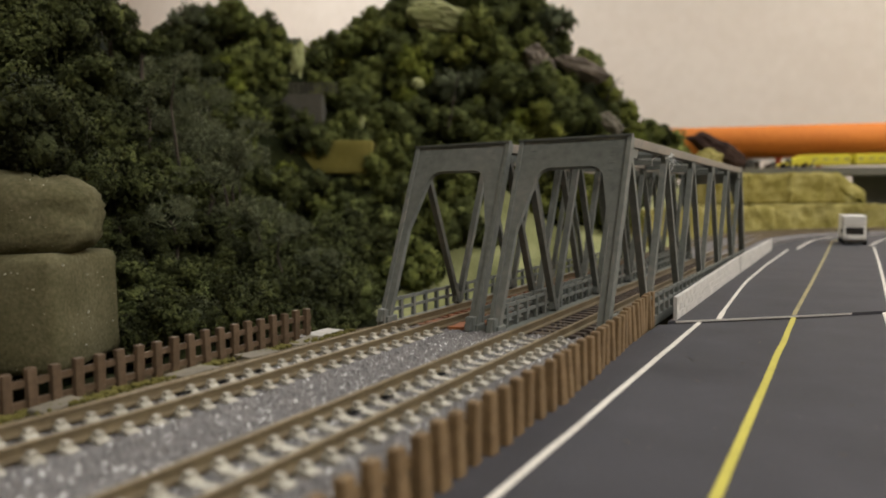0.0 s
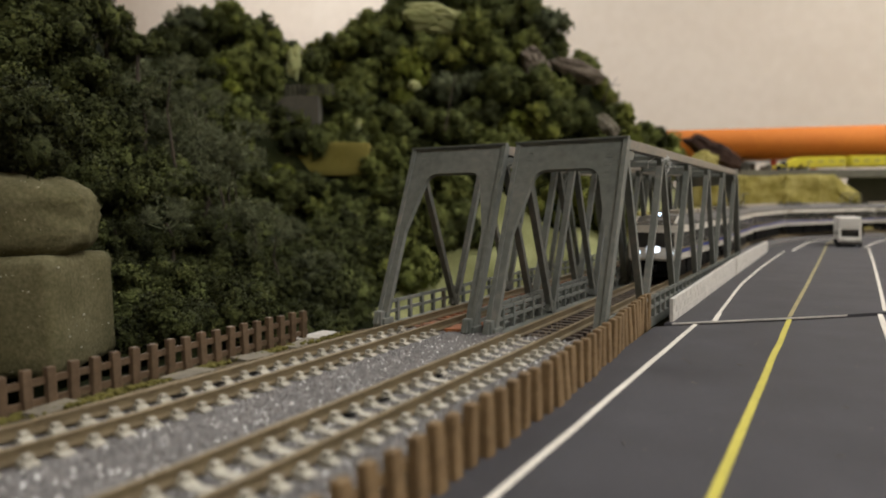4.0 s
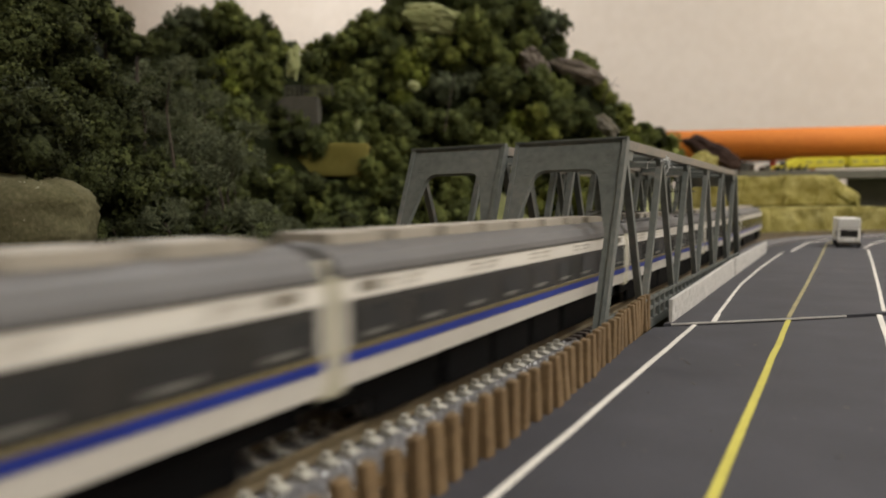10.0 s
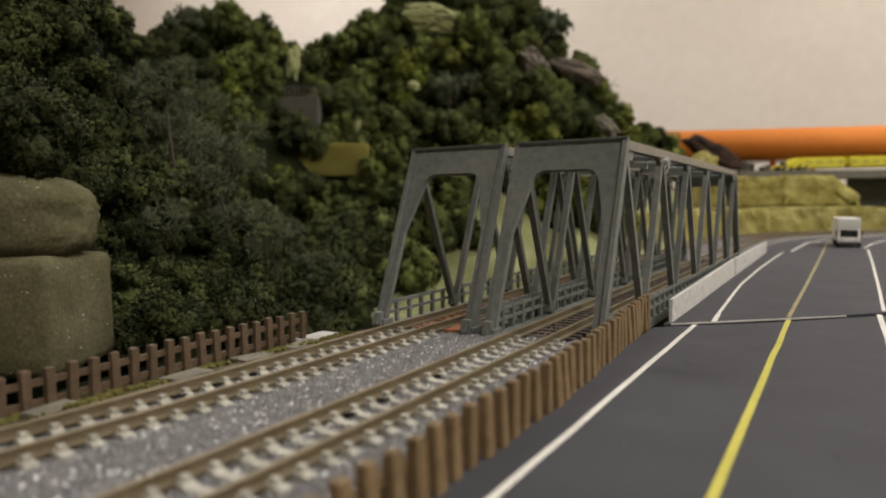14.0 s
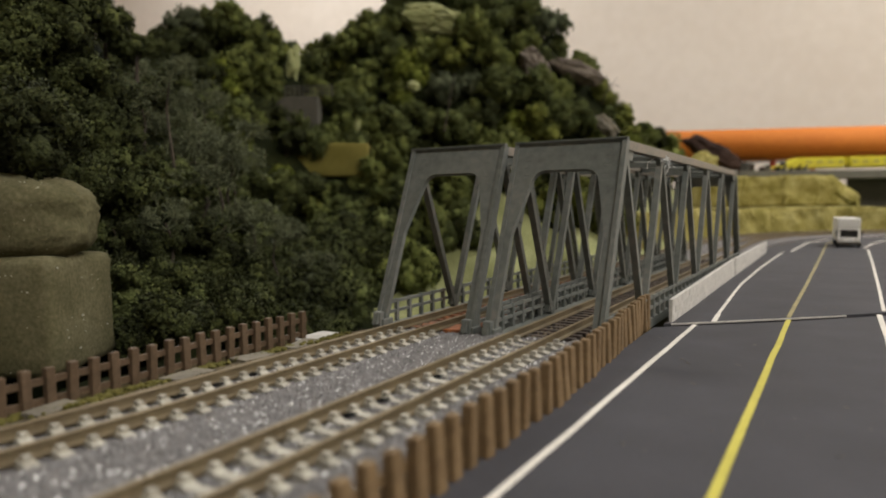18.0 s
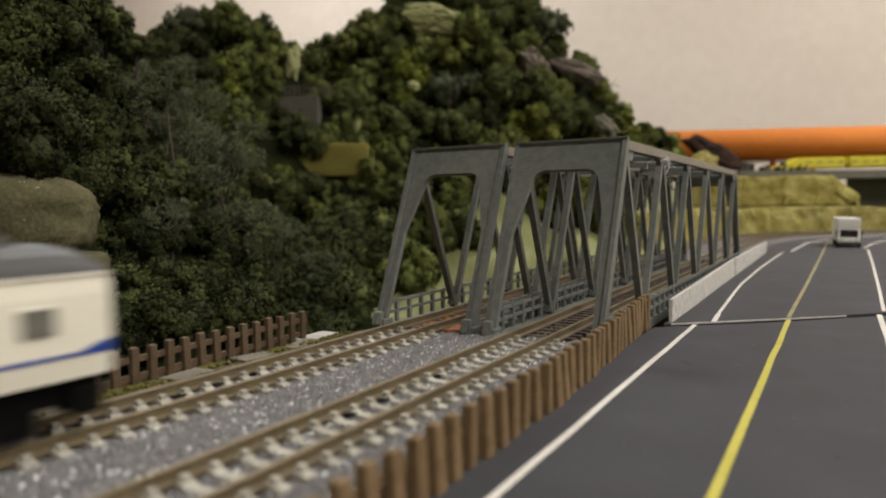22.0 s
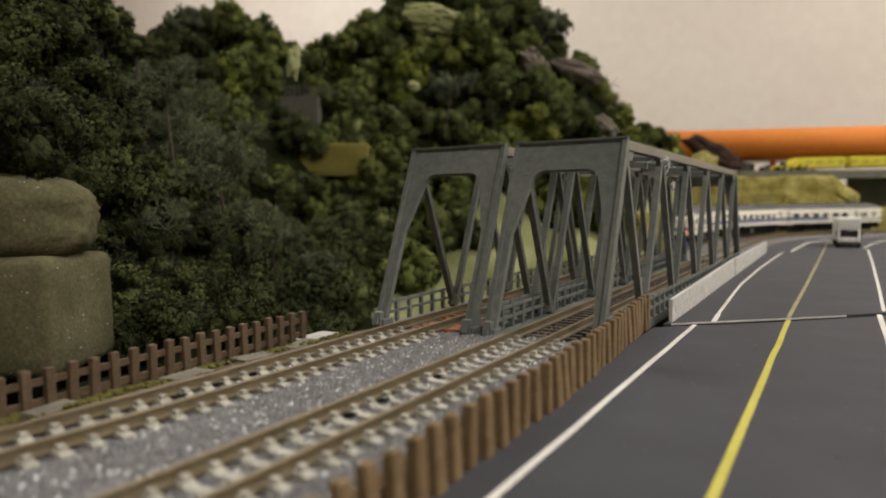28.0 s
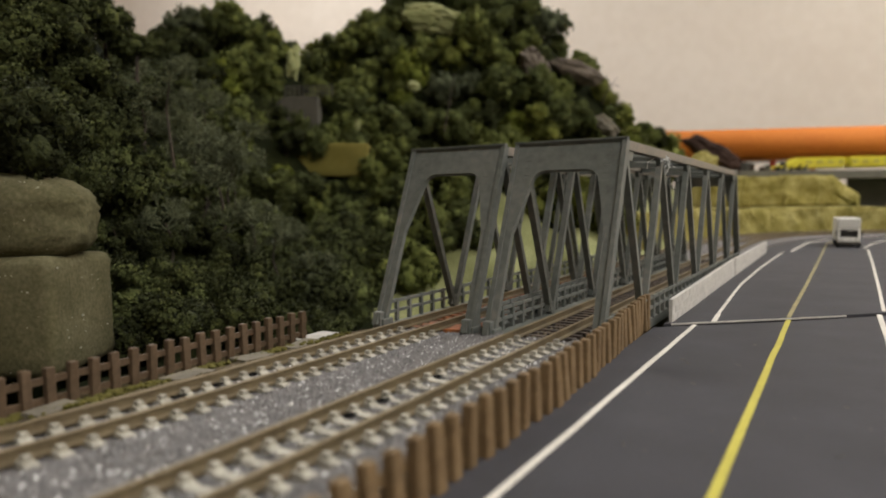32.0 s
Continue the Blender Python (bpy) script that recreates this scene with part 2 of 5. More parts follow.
box(bm, -760, 760, -1850, 1250, -100, -60)
part("tabletop", bm, M["board"], table)
for lx in (-700, 660):
    for ly in (-1800, -300, 1180):
        bm = bmesh.new()
        box(bm, lx, lx + 40, ly, ly + 40, -820, -100)
        part("leg", bm, M["floor"], table)

# ---------------------------------------------------------------- ground
S = 33.6          # from one track to the other
HILLS = [(-267, 460, 276, 106, 106), (-166, 388, 12, 40, 45), (-85, 505, 35, 70, 65), (-383, 217, 200, 75, 88),
         (-286, 36, 118, 66, 58), (-254, -11, 98, 68, 54), (-313, 376, 14, 58, 31), (-142, 452, 13, 20, 26)]



def ground_z(x, y):
    z = -2.6 - 6 * smooth_step(-46, -80, x) - 24 * smooth_step(-80, -125, x)
    gap = smooth_step(-2, 8, y) * smooth_step(252, 242, y) * smooth_step(18, 16, x)
    z = z * (1 - gap) - 45 * gap
    hill = sum(a * math.exp(-((x - cx) / sx) ** 2 / 2 - ((y - cy) / sy) ** 2 / 2) for cx, cy, a, sx, sy in HILLS)
    keep = smooth_step(-52, -95, x)
    rough = 5 * noise.noise((x / 30, y / 30, 3)) + 2 * noise.noise((x / 9, y / 9, 7))
    z += (hill + rough) * keep
    z -= 2.6 * smooth_step(-39, -42, x) * smooth_step(-96, -84, x) * smooth_step(2, -3, y)
    return max(z, -55) - 5.4 * smooth_step(16, 18, x)


def axis_steps(stops):
    out = []
    for a, b, d in stops:
        n = max(1, round((b - a) / d))
        out += [a + (b - a) * i / n for i in range(n)]
    return out + [stops[-1][1]]


def sheet(name, mat, xs, ys, f, thick=0):
    verts = [(x * MM, y * MM, f(x, y) * MM) for y in ys for x in xs]
    w = len(xs)
    faces = [(j * w + i, j * w + i + 1, (j + 1) * w + i + 1, (j + 1) * w + i) for j in range(len(ys) - 1) for i in range(w - 1)]
    me = bpy.data.meshes.new(name)
    me.from_pydata(verts, [], faces)
    me.materials.append(mat)
    me.polygons.foreach_set("use_smooth", [True] * len(me.polygons))
    return new(name, me)


gx = axis_steps([(-750, -500, 25), (-500, -130, 7), (-130, 24, 3.5), (24, 750, 60)])
gy = axis_steps([(-1840, -200, 60), (-200, 640, 6), (640, 1240, 40)])


def bare(x, y):
    """Places that stay open: the clearing behind the bridges, the blocks, the track side."""
    edge = 30 * noise.noise((x / 40, y / 40, 1))
    return (x > -182 + edge and 165 < y < 318) or (x > -140 + edge and 90 < y <= 165) or x > -78 or (x > -118 and y < -30)


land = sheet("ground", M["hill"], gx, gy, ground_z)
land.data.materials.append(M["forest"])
# beyond the track side, ground outside the open places is near-black green
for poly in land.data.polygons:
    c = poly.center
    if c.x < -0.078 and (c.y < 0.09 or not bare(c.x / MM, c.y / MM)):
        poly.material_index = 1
tagged(land, "pale green model landscape with hills and a valley", "ground", kind="structure")

# road: a grey card deck in two lengths, the far one lapping over the near one and bending away
ROAD = -3.0
CX, CY = 282.0, 395.0      # centre of the bend of both tracks


def deck(name, label, pts, z0, z1):
    bm = bmesh.new()
    prism(bm, pts, "z", z0, z1)
    return tagged(part(name, bm, M["asphalt"]), label, "road", kind="structure")


def arc(r, a0, a1, n):
    return [(CX - r * math.cos(radians(a0 + (a1 - a0) * i / n)), CY + r * math.sin(radians(a0 + (a1 - a0) * i / n))) for i in range(n + 1)]


deck("road", "dark grey card road with painted lines", [(17.4, -420), (240, -420), (240, 236), (73, 90), (49, 67), (17.4, 40)], ROAD - 3.2, ROAD)
def deck_z(y):
    """The far length climbs gently, like the tracks beside it."""
    return ROAD + 0.45 + 0.45 * smooth_step(60, 150, y) + 1.0 * smooth_step(140, 470, y)


def far_deck():
    verts, faces = [], []
    nu, nv = 16, 60
    for lift in (1, 0):
        for j in range(nv + 1):
            v = j / nv
            yb = 44 + 590 * v
            xl = 19.2 if yb < CY else CX - math.sqrt(258 ** 2 - (yb - CY) ** 2)
            for i in range(nu + 1):
                x = xl + (222 - xl) * i / nu
                y = yb + (x - 19.2) * 0.9 * max(0, 1 - v * 3)
                verts.append((x * MM, y * MM, (deck_z(y) if lift else -8.4) * MM))
    w, n = nu + 1, (nu + 1) * (nv + 1)
    for j in range(nv):
        for i in range(nu):
            a = j * w + i
            faces += [(a, a + 1, a + w + 1, a + w), (n + a, n + a + w, n + a + w + 1, n + a + 1)]
    rim = [i for i in range(w)] + [j * w + nu for j in range(1, nv + 1)] + [nv * w + i for i in range(nu - 1, -1, -1)] + [j * w for j in range(nv - 1, 0, -1)]
    for a, b in zip(rim, rim[1:] + rim[:1]):
        faces.append((a, n + a, n + b, b))
    me = bpy.data.meshes.new("road_far")
    me.from_pydata(verts, [], faces)
    me.materials.append(M["asphalt"])
    return tagged(new("road_far", me), "dark grey card road lapping over the nearer length", "road", kind="structure")


far_deck()


def strip(name, label, mat, pts, w, z):
    """A painted line: a thin ribbon of width w along the points."""
    bm = bmesh.new()
    prev = None
    for i, (x, y) in enumerate(pts):
        a, b = Vector(pts[max(0, i - 1)]), Vector(pts[min(len(pts) - 1, i + 1)])
        t = (b - a).normalized()
        n = Vector((t.y, -t.x)) * w / 2
        zz = z if z is not None else deck_z(y) + 0.02
        row = [bm.verts.new((x + sx * n.x, y + sx * n.y, zz + dz)) for sx, dz in ((-1, 0), (-1, 0.12), (1, 0.12), (1, 0))]
        if prev:
            for k in range(4):
                bm.faces.new((prev[k], prev[(k + 1) % 4], row[(k + 1) % 4], row[k]))
        prev = row
    return tagged(part(name, bm, mat), label, "road line", kind="structure")


def dense(pts):
    """More points between the given ones, so that a line lies on the climbing road."""
    out = []
    for (xa, ya), (xb, yb) in zip(pts, pts[1:]):
        n = max(1, round(abs(yb - ya) / 8))
        out += [(xa + (xb - xa) * i / n, ya + (yb - ya) * i / n) for i in range(n)]
    return out + [pts[-1]]


def wobble(x, ya, yb, n, amp, seed):
    return [(x + amp * noise.noise((seed, i * 0.35, 0)), ya + (yb - ya) * i / n) for i in range(n + 1)]


ZN, ZF = ROAD + 0.01, None
strip("white_line", "narrow white edge line taped on the road", M["line_white"], wobble(26.75, -420, 49, 60, 0.25, 1), 1.15, ZN)
strip("yellow_line", "yellow centre line taped on the road", M["line_yellow"], wobble(49.3, -420, 70, 60, 0.35, 2), 1.3, ZN)
strip("white_line", "narrow white edge line taped on the road", M["line_white"], wobble(72.6, -420, 92, 60, 0.3, 3), 1.4, ZN)
strip("white_line", "short white line end at the road seam", M["line_white"], [(31.0, 54.5), (30.2, 69)], 1.4, ZF)
strip("white_line", "narrow white edge line taped on the road", M["line_white"], dense([(30.1, 69), (28.2, 120), (27.2, 152), (27.4, 230), (30.1, 342)]), 0.95, ZF)
strip("white_line", "narrow white edge line taped on the road", M["line_white"], dense([(34.8, 352), (37, 400), (40.5, 456), (53.5, 512), (80, 565), (120, 600)]), 1.3, ZF)
strip("yellow_line", "yellow centre line taped on the road", M["line_dull"], dense([(49.2, 71), (50.5, 150), (51.3, 220), (52.6, 330), (53.5, 448), (58, 480)]), 1.15, ZF)
strip("white_line", "narrow white edge line taped on the road", M["line_white"], dense([(74, 96), (75.7, 179), (77.4, 280), (78.7, 388)]), 1.05, ZF)
strip("white_line", "narrow white edge line taped on the road", M["line_white"], dense([(77, 400), (84, 460), (95.4, 520), (125, 560)]), 1.3, ZF)

# the lapped end of the far length shows its pale cut edge
bm = bmesh.new()
prism(bm, [(21, 45.2), (49, 69.7), (64, 83.5), (64, 83.8), (49, 70.2), (21, 45.7)], "z", ROAD + 0.05, ROAD + 0.5)
tagged(part("road_seam", bm, M["card"]), "pale cut edge where the road lengths overlap", "road edge", kind="structure")

# lint and dust flecks lying on the road
rng = np.random.default_rng(9)
bm = bmesh.new()
for i in range(150):
    x, y = rng.uniform(22, 110), rng.uniform(-120, 330)
    z = ROAD if y < 62 + 0.9 * (x - 40) else deck_z(y)
    a, l, w = rng.uniform(0, 3.14), rng.choice((0.3, 0.5, 1.2)), rng.uniform(0.06, 0.16)
    beam(bm, (x, y, z + 0.06), (x + l * math.cos(a), y + l * math.sin(a), z + 0.06), w, 0.08)
tagged(part("road_lint", bm, M["slab"], kind="stuff"), "pale lint and dust flecks on the road", "lint", kind="stuff")

# low pale wall along the road
wall = thing("road_wall", "low pale grey card wall along the road", "wall", 20.3, 0, 0)
for ya, yb, za, zb in ((48, 181, 4.0, 5.9), (184, 338, 5.9, 5.6)):
    bm = bmesh.new()
    prism(bm, [(ya, -3), (yb, deck_z(yb) - 0.9), (yb, zb), (ya, za)], "x", -0.5, 0.5)
    panel = part("panel", bm, M["card"], wall)
    for k in range(int((yb - ya) / 6)):
        for j in range(3):
            yy = ya + 1 + k * 6 + (3 if j % 2 else 0)
            if yy + 5.6 < yb:
                f = (yy - ya) / (yb - ya)
                base = deck_z(yy) + 0.1
                h = (za + (zb - za) * f - base) / 3
                bm = bmesh.new()
                box(bm, 0.5, 0.62, yy, yy + 5.6, base + j * h, base + j * h + h - 0.2)
                part("brick", bm, M["card"], panel)

# ---------------------------------------------------------------- tracks


def rise(s):
    """The track climbs a little after the bridges."""
    return 1.5 * smooth_step(240, 540, s)


def lift_of(off):
    """The track beside the road lies a little higher."""
    return 1.7 if off == 0 else 1.0


def route(s, off):
    """A place on a track: s millimetres along it (the straight is s = y), and its heading in degrees."""
    r = CX - off
    if off < 0 and s < -60:
        d = 4.2 * smooth_step(-60, -180, s)
        slope = d - 4.2 * smooth_step(-60, -180, min(s + 1, -60))
        return off - d, s, -math.degrees(math.atan(slope))
    if s <= CY:
        return off, s, 0.0
    th = (s - CY) / r
    if th <= math.pi:
        return CX - r * math.cos(th), CY + r * math.sin(th), -math.degrees(th)
    return CX + r, CY - (s - CY - math.pi * r), -180.0


def ribbon(bm, off, s0, s1, prof, step):
    """Sweep a closed profile of (x, z) along a track."""
    n = max(1, round((s1 - s0) / step))
    prev = None
    for i in range(n + 1):
        x, y, a = route(s0 + (s1 - s0) * i / n, off)
        c, d = math.cos(radians(a)), math.sin(radians(a))
        lift = rise(s0 + (s1 - s0) * i / n) + lift_of(off)
        row = [bm.verts.new((x + u * c, y + u * d, v + lift * (v > -9))) for u, v in prof]
        if prev:
            for k in range(len(prof)):
                bm.faces.new((prev[k], prev[(k + 1) % len(prof)], row[(k + 1) % len(prof)], row[k]))
        else:
            bm.faces.new(row)
        prev = row
    bm.faces.new(prev[::-1])


RAIL = [(-0.75, -2.1), (0.75, -2.1), (0.75, -1.75), (0.22, -1.5), (0.22, -0.6), (0.4, -0.45), (0.4, -0.06), (-0.4, -0.06), (-0.4, -0.45), (-0.22, -0.6), (-0.22, -1.5), (-0.75, -1.75)]
HEAD = [(-0.36, -0.06), (0.36, -0.06), (0.3, 0.0), (-0.3, 0.0)]
BED = [(-16.6, -3.6), (-8.5, -2.9), (8.5, -2.8), (16.2, -3.4), (16.2, -5.5), (-16.6, -5.5)]
BED_FAR = [(-9.5, -3.4), (-8.0, -2.7), (8.5, -2.6), (16.6, -2.7), (16.6, -5.5), (-9.5, -5.5)]


def tie_mesh(name, mat):
    bm = bmesh.new()
    prism(bm, [(-8.0, -3.0), (8.0, -3.0), (8.0, -2.1), (5.5, -1.55), (3.4, -1.65), (2.4, -2.15), (-2.4, -2.15), (-3.4, -1.65), (-5.5, -1.55), (-8.0, -2.1)], "y", -0.95, 0.95)
    for sx in (-1, 1):
        for o in (-1.25, 1.25):
            box(bm, sx * 4.9 + o - 0.55, sx * 4.9 + o + 0.55, -0.55, 0.55, -1.7, -0.95)
    return mesh_of(name, bm, mat)


TIE = tie_mesh("tie", M["tie"])
bm = bmesh.new()
box(bm, -8, 8, -1.1, 1.1, -3.2, -1.9, 0.15)
TIE_DARK = mesh_of("bridge_tie", bm, M["wood_tie"])
bm = bmesh.new()
box(bm, -8, 8, -1.1, 1.1, -3.2, -1.9, 0.15)
TIE_RUST = mesh_of("bridge_tie", bm, M["rust"])
BRIDGE = 248.0
for off, label in ((0.0, "model railway track on concrete ties beside the road"), (-S, "model railway track on concrete ties below the hill")):
    tr = thing("railway_track", label, "track", group="railway tracks", kind="structure")
    for side in (-1, 1):
        bm = bmesh.new()
        ribbon(bm, off, -1840, -180, [(u + side * 4.9, v) for u, v in RAIL], 300)
        ribbon(bm, off, -180, -60, [(u + side * 4.9, v) for u, v in RAIL], 12)
        ribbon(bm, off, -60, 240, [(u + side * 4.9, v) for u, v in RAIL], 50)
        ribbon(bm, off, 240, CY, [(u + side * 4.9, v) for u, v in RAIL], 15)
        ribbon(bm, off, CY, CY + 3.14 * (CX - off), [(u + side * 4.9, v) for u, v in RAIL], 12)
        rail = part("rail", bm, M["rail"], tr, "brown painted rail")
        bm = bmesh.new()
        ribbon(bm, off, -1840, -180, [(u + side * 4.9, v) for u, v in HEAD], 300)
        ribbon(bm, off, -180, -60, [(u + side * 4.9, v) for u, v in HEAD], 12)
        ribbon(bm, off, -60, 240, [(u + side * 4.9, v) for u, v in HEAD], 50)
        ribbon(bm, off, 240, CY, [(u + side * 4.9, v) for u, v in HEAD], 15)
        ribbon(bm, off, CY, CY + 3.14 * (CX - off), [(u + side * 4.9, v) for u, v in HEAD], 12)
        part("rail_head", bm, M["railhead"], rail, "worn bright rail head")
    s = -118.0
    while s < -3:
        x, y, h = route(s, off)
        share("tie", TIE, tr, x + random.uniform(-0.15, 0.15), y, lift_of(off) - 0.1 + random.uniform(-0.1, 0.05), h + random.uniform(-1.5, 1.5))
        s += 4.5
    s = 2.0
    while s < BRIDGE:
        share("bridge_tie", TIE_DARK if off == 0 else TIE_RUST, tr, off, s, lift_of(off) - 0.1, random.uniform(-1, 1))
        s += 4.2
    bm = bmesh.new()
    for a, b in ((-1840, -118), (BRIDGE + 2, CY + 3.1 * (CX - off))):
        s = a
        while s < b:
            x, y, h = route(s, off)
            c, d = math.cos(radians(h)), math.sin(radians(h))
            zt = rise(s) - 2.3
            beam(bm, (x - 8 * c, y - 8 * d, zt), (x + 8 * c, y + 8 * d, zt), 2.2, 1.2)
            s += 4.6 if a > 0 else 12
    part("far_ties", bm, M["tie"], tr, kind="stuff")
    bm = bmesh.new()
    bed = BED if off == 0 else BED_FAR
    ribbon(bm, off, -1840, -180, bed, 300)
    ribbon(bm, off, -180, -60, bed, 20)
    ribbon(bm, off, -60, 1, bed, 30)
    ribbon(bm, off, BRIDGE + 1, CY, [(u, v if v > -5 else -10) for u, v in bed], 15)
    ribbon(bm, off, CY, CY + 3.14 * (CX - off), [(u, v if v > -5 else -10) for u, v in bed], 14)
    part("ballast_bed", bm, M["ballast_dark"], tr, "grey ballast bed")

# loose ballast grains
rng = np.random.default_rng(5)
base = [(-1, -1, -0.6), (1, -0.8, -0.7), (0.8, 1, -0.5), (-0.9, 0.9, -0.6), (0.1, 0.0, 0.9)]
tris = [(0, 1, 4), (1, 2, 4), (2, 3, 4), (3, 0, 4)]
verts, faces = [], []
for i in range(78000):
    y = -118 + 119 * rng.random() ** 0.8
    bend = route(y, -S)[0] + S
    x = rng.uniform(-S - 9.5 + bend, 17.5)
    u = min(abs(x), abs(x + S - bend))
    if u < 8.2 and rng.random() < (0.65 if u > 3.6 else 0.5):
        continue
    r = rng.uniform(0.15, 0.44)
    z = -1.7 + 0.75 * smooth_step(-20, -7, x) + (0.35 if u > 8.2 else 0.12 if u < 3.6 else -0.15) + rng.uniform(-0.15, 0.2)
    a = rng.uniform(0, 6.28)
    k = len(verts)
    for bx, by, bz in base:
        j = rng.uniform(0.6, 1.3)
        px, py = bx * r * j, by * r * j
        verts.append(((x + px * math.cos(a) - py * math.sin(a)) * MM, (y + px * math.sin(a) + py * math.cos(a)) * MM, (z + bz * r * j) * MM))
    faces += [tuple(k + q for q in t) for t in tris]
me = bpy.data.meshes.new("ballast")
me.from_pydata(verts, [], faces)
me.materials.append(M["ballast"])
me.materials.append(M["glint"])
# every 23rd grain is near-white, the sparkle put into its colour
for k, poly in enumerate(me.polygons):
    if (k // 4) % 23 == 0:
        poly.material_index = 1
tagged(new("ballast", me), "loose grey ballast between the tracks with white grains painted as glints", "ballast", kind="stuff")

# flat black pads in place of the shade where ballast is missing
for x, y, l in ((4.9, -66, 2.2), (-3.2, -61, 2.4), (-3.0, -70, 2.2), (-37.2, -66, 2.6), (-37.0, -74.5, 2.6), (-37.2, -57.5, 2.2), (-3.1, -43.5, 1.8), (-52, -93, 3.5)):
    bm = bmesh.new()
    box(bm, -0.7, 0.7, -l / 2, l / 2, 0, 0.25, 0.1)
    hollow = tagged(part("ballast_hollow", bm, M["dark"]), "small black pad standing for a shaded gap in the ballast beside a rail", "hollow", group="hollows in the ballast")
    hollow.matrix_basis = pose(x * MM, y * MM, (-0.55 if x > -20 else -1.1 if x > -45 else -2.9) * MM)

# ---------------------------------------------------------------- truss bridges
P = BRIDGE / 6
W, ZT, ZB = 30.0, 47.7, -1.8


def portal_shape(w, hgt):
    """The outline of an end frame with its arched opening, in (x, length along the slope)."""
    h = w / 2
    out = [(-h, 0), (-h, hgt), (h, hgt), (h, 0), (h - 2.7, 0), (h - 2.7, hgt * 0.52)]
    top, r, e = hgt * 0.85, 3.8, h - 5.9
    for i in range(7):
        a = radians(10 + 80 * i / 6)
        out.append((e - r + r * math.cos(a), top - r + r * math.sin(a)))
    for i in range(7):
        a = radians(90 + 80 * i / 6)
        out.append((-e + r + r * math.cos(a), top - r + r * math.sin(a)))
    return out + [(-h + 2.7, hgt * 0.52), (-h + 2.7, 0)]


def truss_bridge(x, label, deck_mat):
    br = thing("truss_bridge", label, "bridge", x, 0, 0, group="bridges")
    steel = M["steel"]
    slope = math.atan2(ZT - ZB, P / 2)
    length = math.hypot(ZT - ZB, P / 2)
    for end in (0, 1):
        bm = bmesh.new()
        prism(bm, portal_shape(W, length), "z", -0.8, 0.8)
        bm.normal_update()
        bmesh.ops.triangulate(bm, faces=[f for f in bm.faces if len(f.verts) > 4])
        m = Matrix.Translation((0, BRIDGE if end else 0, ZB)) @ Matrix.Rotation(math.pi if end else 0, 4, "Z") @ Matrix.Rotation(slope, 4, "X")
        bmesh.ops.transform(bm, matrix=m, verts=bm.verts[:])
        frame_ob = part("end_frame", bm, steel, br)
        for sx in (-1, 1):
            bm = bmesh.new()
            prism(bm, [(sx * (W / 2 + 0.25), 0), (sx * (W / 2 + 0.25), length + 0.3), (sx * (W / 2 - 0.9), length + 0.3), (sx * (W / 2 - 0.9), 0)], "z", -1.35, 1.35)
            bmesh.ops.transform(bm, matrix=m, verts=bm.verts[:])
            part("end_post", bm, steel, br)
            if end == 0:
                for k in range(5):
                    bm = bmesh.new()
                    u = length - 3 - k * 2.1
                    box(bm, sx * (W / 2 - 4.2) - 0.85, sx * (W / 2 - 4.2) + 0.85, u - 0.14, u + 0.14, -0.9, -0.7)
                    bmesh.ops.transform(bm, matrix=m @ Matrix.Scale(-1, 4, (0, 0, 1)), verts=bm.verts[:])
                    part("rivet_strip", bm, steel, frame_ob)
        bm = bmesh.new()
        box(bm, -W / 2 - 0.4, W / 2 + 0.4, -1.1, 0.6, 0.55, 0.95)
        box(bm, -W / 2 - 0.2, W / 2 + 0.2, -0.4, 0.6, 0, 0.55)
        bmesh.ops.transform(bm, matrix=Matrix.Translation((0, (BRIDGE - P / 2 + 0.6) if end else P / 2 - 0.6, ZT - 0.2)), verts=bm.verts[:])
        part("top_plate", bm, steel, br)
    for sx in (-1, 1):
        xx = sx * (W / 2 - 1.2)
        bm = bmesh.new()
        box(bm, xx - 1.2, xx + 1.2, P / 2, BRIDGE - P / 2, ZT - 2.6, ZT, 0.2)
        part("top_chord", bm, M["steel_dusty"], br, "top chord with brown dust")
        bm = bmesh.new()
        box(bm, xx - 1.4, xx + 1.4, -1, BRIDGE + 1, ZB - 2.6, ZB + 0.3, 0.2)
        part("bottom_chord", bm, steel, br)
        for k in range(5):
            for a, b in (((P / 2 + k * P), (k + 1) * P), ((k + 1) * P, P / 2 + (k + 1) * P)):
                za, zb = (ZT - 2, ZB) if b == (k + 1) * P else (ZB, ZT - 2)
                bm = bmesh.new()
                beam(bm, (xx, a, za), (xx, b, zb), 1.7, 1.8, up=(1, 0, 0))
                part("diagonal", bm, steel, br)
        for k in range(6):
            bm = bmesh.new()
            y = P / 2 + k * P + (4.2 if k == 0 else -4.2 if k == 5 else 0)
            prism(bm, [(y - 3.6, ZT - 2.6), (y - 2.2, ZT - 5.0), (y + 2.2, ZT - 5.0), (y + 3.6, ZT - 2.6)], "x", xx - 0.7, xx + 0.7)
            part("gusset", bm, steel, br)
        for k in range(7):
            bm = bmesh.new()
            prism(bm, [(k * P - 3.2, ZB + 1.2), (k * P - 2.0, ZB + 4.0), (k * P + 2.0, ZB + 4.0), (k * P + 3.2, ZB + 1.2)], "x", xx - 0.7, xx + 0.7)
            part("gusset", bm, steel, br)
        # walkway railing inside the lower chord
        xr = sx * (W / 2 - 0.1)
        y, n = 3.0, 0
        while y < BRIDGE - 2:
            bm = bmesh.new()
            box(bm, xr - 0.5, xr + 0.5, y - 0.55, y + 0.55, ZB, 4.9)
            part("railing_post", bm, steel, br)
            y += 6.6
